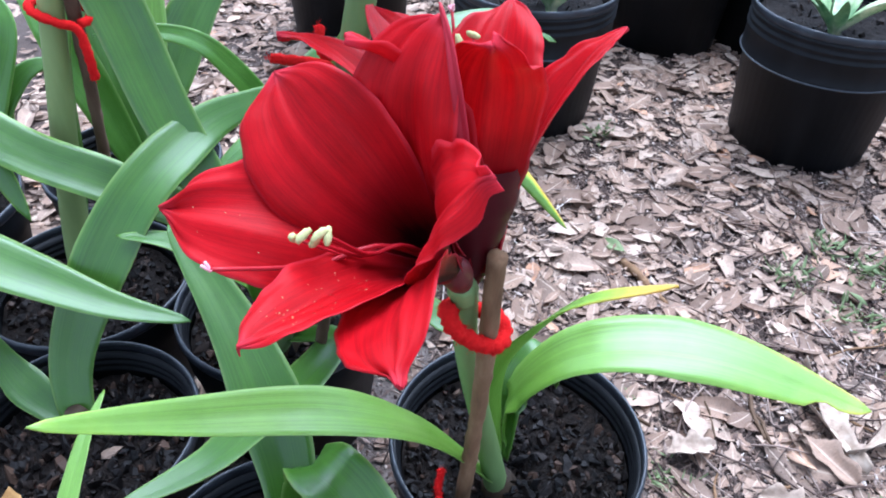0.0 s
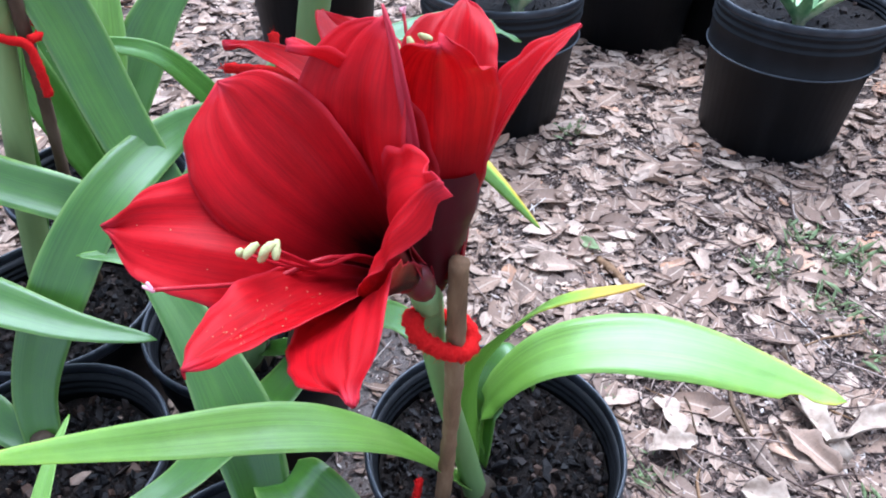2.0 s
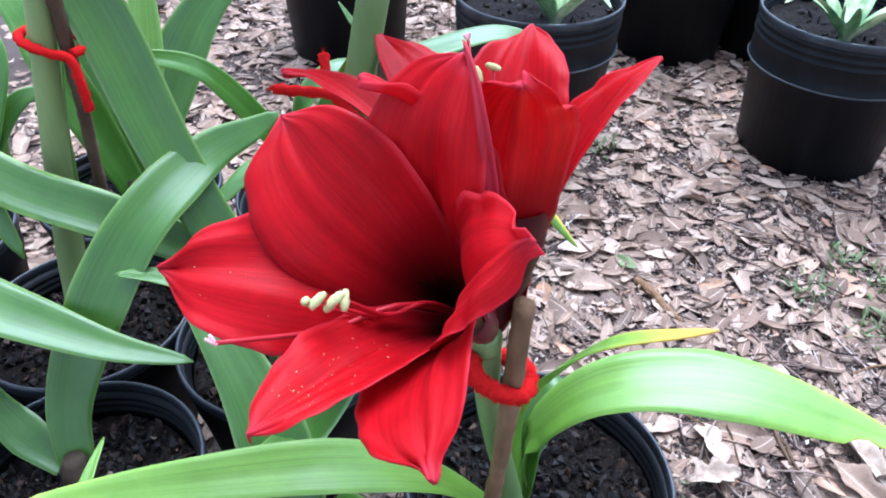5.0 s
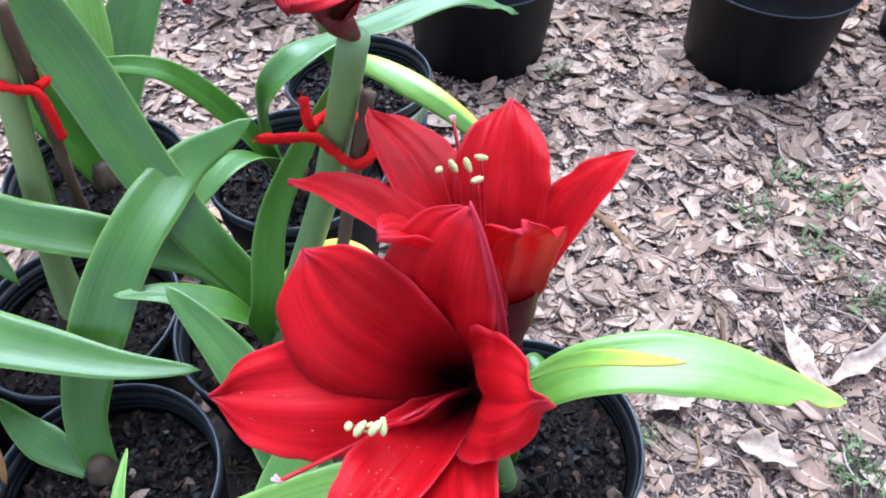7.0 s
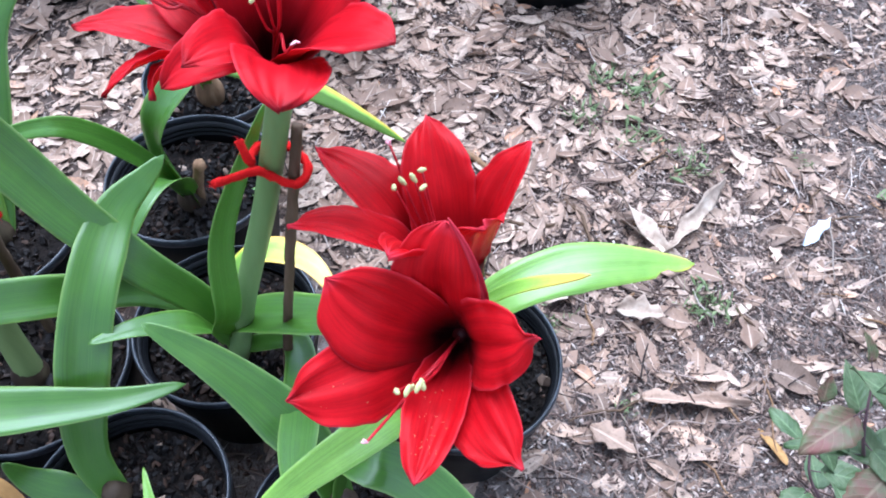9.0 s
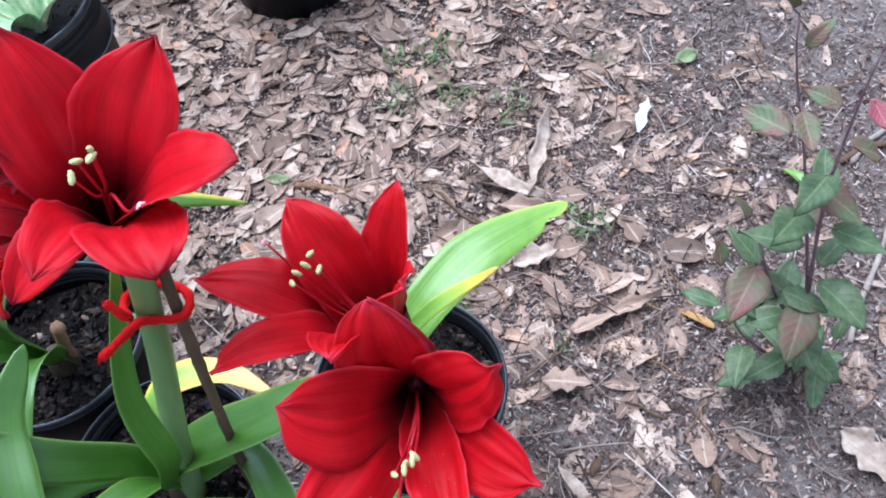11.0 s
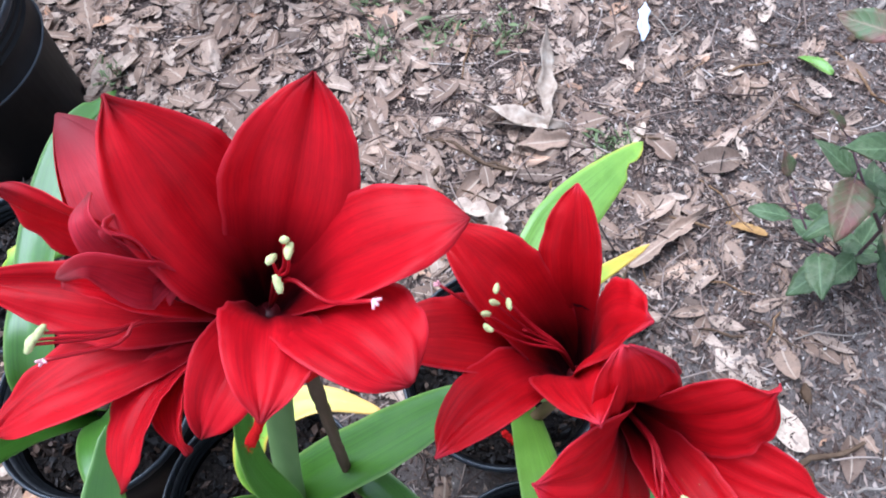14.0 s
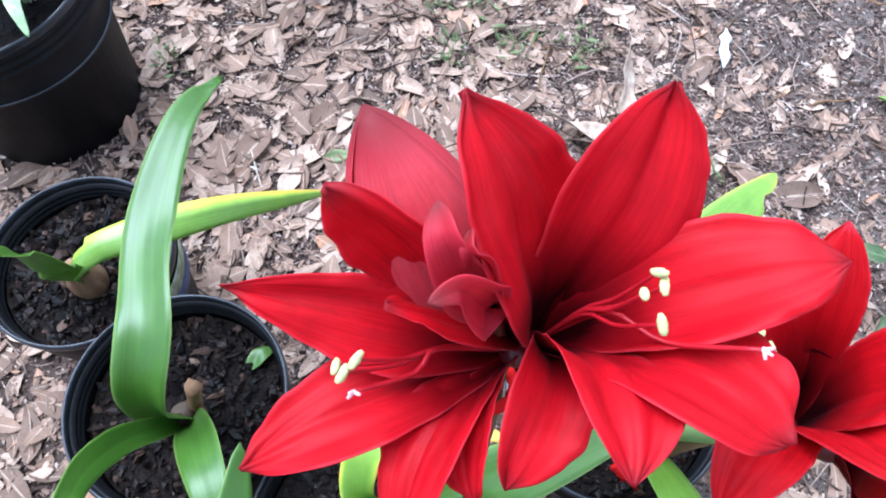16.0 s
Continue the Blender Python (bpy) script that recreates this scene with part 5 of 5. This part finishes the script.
for x, y, rz, l, w, mat, lobes, label in [
        (0.469, 0.480, 22, 0.170, 0.023, PALE, 3, "long pale curled dead leaf"), (0.478, 0.480, 95, 0.130, 0.024, PALE, 2, "curled tan dead leaf"),
        (0.395, -0.040, -110, 0.082, 0.044, PALE, 3, "pale bleached oak leaf on bare soil"), (0.435, 0.150, 88, 0.055, 0.02, DRY, 0, "narrow orange brown dead leaf"),
        (0.138, 0.165, 80, 0.05, 0.018, PALE, 0, "small pale dead leaf"), (0.233, 0.294, -60, 0.065, 0.034, LITTER_ONE, 3, "reddish dead leaf on soil"),
        (0.470, 0.445, 120, 0.08, 0.030, LITTER_ONE, 2, "dark curled dead leaf"), (0.451, 0.563, -70, 0.11, 0.024, PALE, 0, "curled tan dead leaf"),
        (0.262, 0.862, -60, 0.05, 0.018, WEED, 0, "fresh green fallen leaf"), (0.849, 0.435, -20, 0.050, 0.026, WEED, 0, "fresh green fallen leaf"), (0.735, 0.192, -100, 0.055, 0.026, LEAF_BRIGHT, 0, "yellowing green fallen leaf"),
        (0.272, 0.475, 15, 0.060, 0.032, PALE, 3, "broad pink brown dead leaf"), (0.315, 0.50, 100, 0.065, 0.034, LITTER_ONE, 2, "broad tan dead leaf"),
        (0.36, 0.43, -40, 0.07, 0.034, PALE, 3, "pale lobed dead leaf"), (0.50, 0.30, 60, 0.06, 0.03, LITTER_ONE, 2, "brown lobed dead leaf")]:
    lying("fallen_leaf", label, "leaf", x, y, 0.012, rz, blade(l, w, rngL.uniform(-0.1, 0.25), rngL.uniform(0.2, 0.8), int(x * 1000), 23, 7, 0.22, 0.8, lobes), material=mat, tilt=(rngL.uniform(-12, 12), rngL.uniform(-8, 8)), group="marked fallen leaves")
strip = blade(0.142, 0.027, 0.05, 0.85, 8, 25, 7, 0.55, 0.55, 2)
lying("bark_strip", "curled brown strip of bark lying on bare soil", "bark", 0.316, 0.300, 0.010, -28, strip, material=LITTER_ONE)
rngT = np.random.default_rng(54)
for ax, ay, bx, by, r, mat in [(0.214, -0.093, 0.305, -0.159, 0.0028, TAN), (0.425, -0.106, 0.340, -0.148, 0.0016, WOOD_DARK), (0.148, 0.043, 0.215, -0.023, 0.0034, WOOD_DARK),
                               (0.160, 0.030, 0.120, 0.010, 0.0040, WOOD_DARK), (0.811, 0.114, 0.991, 0.077, 0.0042, TAN), (0.388, 0.545, 0.400, 0.491, 0.0022, WOOD_DARK)]:
    between("fallen_twig", "dry twig lying on the ground", "twig", (ax, ay), (bx, by), r, mat, 0.006)
for _ in range(70):
    tx, ty, ta, tl = rngT.uniform(0.12, 0.95), rngT.uniform(-0.25, 0.75), rngT.uniform(0, 6.283), rngT.uniform(0.03, 0.12)
    if (tx - 0.085) ** 2 + (ty - 0.373) ** 2 > 0.2 ** 2:
        between("fallen_twig", "short dry twig lying on the ground", "twig", (tx, ty), (tx + tl * math.cos(ta), ty + tl * math.sin(ta)), rngT.uniform(0.0007, 0.0020), (WOOD_DARK, WOOD_DARK, WOOD, TAN)[int(rngT.integers(0, 4))], rngT.uniform(-0.012, 0.012), 0.007)
lying("paper_scrap", "crumpled white scrap lying on the leaf litter", "litter", 0.683, 0.411, 0.012, 18, blade(0.07, 0.022, 0.1, 0.5, 5, 9, 5, 0.7), material=PAPER)
for x, y, rz in [(0.246, 0.049, 30), (0.178, 0.176, 10)]:
    ob = thing("pine_cone_scale", (x, y, ground_height(x, y) + 0.006), "small brown dry pod on bare soil", "seed pod", "pods")
    verts, faces = tube_mesh([(-0.013, 0, 0), (-0.004, 0.002, 0.002), (0.006, 0.001, 0.001), (0.013, -0.001, 0)], [0.002, 0.006, 0.006, 0.002], 14, 8, 0.25, np.random.default_rng(4))
    mesh_object("pod", verts, faces, WOOD_DARK, ob)
    ob.rotation_euler = (0, 0, radians(rz))


def weed(x, y, size, seed):
    rng = np.random.default_rng(seed)
    verts, faces = [], []
    for i in range(int(12 + size * 520)):
        a = rng.random() * 6.283
        l = size * rng.uniform(0.25, 0.6)
        g = blade(l, l * rng.uniform(0.04, 0.22), rng.uniform(-0.3, 0.4), 0.2, seed * 50 + i, 6, 3)
        rot = Matrix.Rotation(a, 3, "Z") @ Matrix.Rotation(rng.uniform(-1.1, 0.0), 3, "Y")
        o = Vector((rng.normal(0, size * 0.35), rng.normal(0, size * 0.35), 0.004 + size * 0.1 * rng.random()))
        v, f, uv = sheet(np.array([[o + rot @ Vector(q) for q in row] for row in g]), 0.0004)
        n0 = len(verts)
        verts += [tuple(q) for q in v]
        faces += [tuple(n0 + k for k in t) for t in f]
    ob = mesh_object("weed_clump", verts, faces, WEED, None)
    ob.location = (x, y, ground_height(x, y))
    return tagged(ob, "small tuft of green weeds sprouting among dead leaves", "weed", "weeds", "stuff")


for i, (x, y, sz) in enumerate([(0.494, 0.386, 0.05), (0.530, 0.790, 0.05), (0.620, 0.615, 0.05), (0.582, 0.717, 0.055), (0.472, 0.392, 0.045), (0.649, 0.811, 0.06), (0.268, 0.452, 0.035), (0.61, 0.86, 0.05),
                                (0.30, 1.17, 0.045), (0.29, 0.30, 0.02), (0.05, 1.12, 0.04), (0.80, 0.55, 0.03), (0.24, 0.56, 0.02)]):
    weed(x, y, sz, 300 + i)

# ---- leaf litter ----
TAKEN = [(px, py, pr * 0.80) for px, py, pr, ph in POTS.values()] + [(px, py, pr * 0.84) for px, py, pr, ph in BIG]


def free(x, y):
    return all((x - a) ** 2 + (y - b) ** 2 > r * r for a, b, r in TAKEN)


def dead_leaf(length, width, kind, seed, ns=9, nu=5):
    """Outline of a dead leaf: whole and pointed, lobed, or a torn piece; curled lengthwise and across."""
    rng = np.random.default_rng(seed)
    ph = rng.random(5) * 6.28
    a0, a1 = ((0.0, 1.0), (0.0, 1.0), (rng.uniform(0.05, 0.3), rng.uniform(0.6, 0.85)))[kind]
    bend, roll, arch = rng.normal(0, 0.13), rng.uniform(-0.7, 1.1), rng.normal(0, 0.15)
    g = np.zeros((ns, nu, 3))
    for i, f in enumerate(np.linspace(0, 1, ns)):
        s = a0 + (a1 - a0) * f
        w = width / 2 * math.sin(math.pi * min(max(s, 0.015), 0.985) ** 0.85) ** 0.75
        if kind == 1:
            w *= 1 + 0.38 * math.sin(17 * s + ph[0])
        for k, u in enumerate(np.linspace(-1, 1, nu)):
            rag = 1 + ((0.26 if kind == 2 else 0.05) * math.sin(9 * s + ph[1] * np.sign(u)) + (0.14 if kind else 0.03) * math.sin(23 * s + ph[3] * np.sign(u))) * abs(u)
            y = u * w * rag * (1 - 0.12 * roll * roll * u * u)
            z = roll * 0.45 * w * u * u + arch * length * (f - 0.5) ** 2 * 2 + 0.02 * length * math.sin(7 * f + ph[2] + 2 * u)
            g[i, k] = (length * (f - 0.5), y + bend * length * f * f, z)
    return g


SHAPES = []
for i in range(24):
    l = (0.046, 0.066, 0.054, 0.078, 0.038, 0.060, 0.086, 0.050)[i % 8]
    SHAPES.append(dead_leaf(l, l * (0.32, 0.40, 0.50, 0.36, 0.58)[i % 5], (0, 0, 1, 0, 2, 0)[i % 6], 900 + i))


def open_sheet(g):
    ns, nu, _ = g.shape
    faces = [(i * nu + k, i * nu + k + 1, (i + 1) * nu + k + 1, (i + 1) * nu + k) for i in range(ns - 1) for k in range(nu - 1)]
    u, v = np.meshgrid(np.linspace(0, 1, nu), np.linspace(0, 1, ns))
    return g.reshape(-1, 3), faces, np.stack([u.ravel(), v.ravel()], 1)


def leaf_pose(rng, x, y, lift):
    return Matrix.Translation((x, y, ground_height(x, y) + lift)) @ Matrix.Rotation(rng.random() * 6.283, 4, "Z") @ Matrix.Rotation(rng.normal(0, 0.15), 4, "X") @ Matrix.Rotation(rng.normal(0, 0.12), 4, "Y")


def build_litter():
    rng = np.random.default_rng(21)
    root = None
    verts, faces, uvs = [], [], []
    flat = [open_sheet(g) for g in SHAPES]
    thick = [sheet(g, 0.0006) for g in SHAPES]
    singles = []
    for _ in range(58000):
        x, y = rng.uniform(-0.95, 1.75), rng.uniform(-0.55, 2.45)
        border = min(x + 0.95, 1.75 - x, y + 0.55, 2.45 - y) / 0.40
        if rng.random() > cover(x, y) * min(1, max(0.22, border)) or not free(x, y):
            continue
        k = int(rng.integers(0, 24))
        m = leaf_pose(rng, x, y, 0.003 + 0.009 * rng.random() ** 1.5 * cover(x, y))
        sc = 0.14 + 0.92 * rng.random() ** 2.3
        if 0.22 < x < 0.80 and 0.16 < y < 0.95 and len(singles) < 290 and rng.random() < 0.13:
            singles.append((k, m, sc))
            continue
        v, f, uv = flat[k]
        a = np.array(m)
        n0 = len(verts)
        verts += [tuple(q) for q in (v * sc) @ a[:3, :3].T + a[:3, 3]]
        faces += [tuple(n0 + t for t in q) for q in f]
        uvs.append(uv)
    coarse = [open_sheet(g[::2, ::2]) for g in SHAPES]
    for _ in range(16000):
        d, a = 0.9 + 5.5 * rng.random() ** 1.5, rng.random() * 6.283
        x, y = 0.4 + d * math.cos(a), 0.95 + d * math.sin(a)
        if -0.95 < x < 1.75 and -0.55 < y < 2.45:
            continue
        v, f, uv = coarse[int(rng.integers(0, 24))]
        p = np.array(Matrix.Translation((x, y, 0.002 + 0.006 * rng.random())) @ Matrix.Rotation(rng.random() * 6.283, 4, "Z") @ Matrix.Scale(0.4 + 0.8 * rng.random(), 4))
        n0 = len(verts)
        verts += [tuple(q) for q in v @ p[:3, :3].T + p[:3, 3]]
        faces += [tuple(n0 + t for t in q) for q in f]
        uvs.append(uv)
    root = mesh_object("leaf_litter", verts, faces, LITTER, None, "", True, np.concatenate(uvs))
    tagged(root, "thick scatter of dry brown and tan fallen leaves", "leaf litter", kind="stuff")
    meshes = []
    for v, f, uv in thick:
        ob = mesh_object("fallen_leaf", v, f, LITTER_ONE, root, "", True, uv)
        meshes.append(ob.data)
        bpy.data.objects.remove(ob)
    for k, m, sc in singles:
        ob = new("fallen_leaf", meshes[k])
        ob.parent = root
        ob.matrix_basis = m @ Matrix.Scale(sc, 4)
    # crumbs of bark and broken leaf
    verts, faces = [], []
    for i in range(160000):
        x, y = (rng.normal(0.52, 0.42), rng.normal(0.48, 0.52)) if i < 105000 else (rng.uniform(-0.6, 1.5), rng.uniform(0.7, 2.2))
        if not free(x, y):
            continue
        l, w = 0.0016 + 0.009 * rng.random() ** 3, 0.0009 + 0.0026 * rng.random() ** 2.5
        a, t = rng.random() * 6.283, rng.normal(0, 0.35)
        d, e = np.array((math.cos(a), math.sin(a), t)) * l, np.array((-math.sin(a), math.cos(a), rng.normal(0, 0.4))) * w
        c = np.array((x, y, ground_height(x, y) + 0.001 + 0.006 * rng.random() ** 2))
        up = np.array((0, 0, w * 0.5))
        n0 = len(verts)
        verts += [tuple(c - d), tuple(c + e), tuple(c + d), tuple(c - e), tuple(c + up)]
        faces += [(n0, n0 + 3, n0 + 4), (n0 + 3, n0 + 2, n0 + 4), (n0 + 2, n0 + 1, n0 + 4), (n0 + 1, n0, n0 + 4)]
    tagged(mesh_object("bark_crumbs", verts, faces, DEBRIS, None, "", False), "fine crumbs of bark and broken leaves on the soil", "debris", kind="stuff")
    # needles and fine twigs
    verts, faces = [], []
    for _ in range(1700):
        x, y = rng.normal(0.55, 0.50), rng.normal(0.55, 0.60)
        if not free(x, y):
            continue
        l, a = rng.uniform(0.02, 0.09), rng.random() * 6.283
        d = np.array((math.cos(a), math.sin(a), rng.normal(0, 0.06)))
        c = np.array((x, y, ground_height(x, y) + 0.004 + 0.010 * rng.random()))
        bend = np.array((-d[1], d[0], 0)) * l * rng.normal(0, 0.08)
        v, f = tube_mesh([c - d * l / 2, c + bend, c + d * l / 2], [rng.uniform(0.0005, 0.0013)] * 2, 5, 4)
        n0 = len(verts)
        verts += [tuple(q) for q in v]
        faces += [tuple(n0 + t for t in q) for q in f]
    tagged(mesh_object("fine_twigs", verts, faces, DEBRIS, None), "thin dry needles and twigs among the leaves", "twigs", kind="stuff")


build_litter()
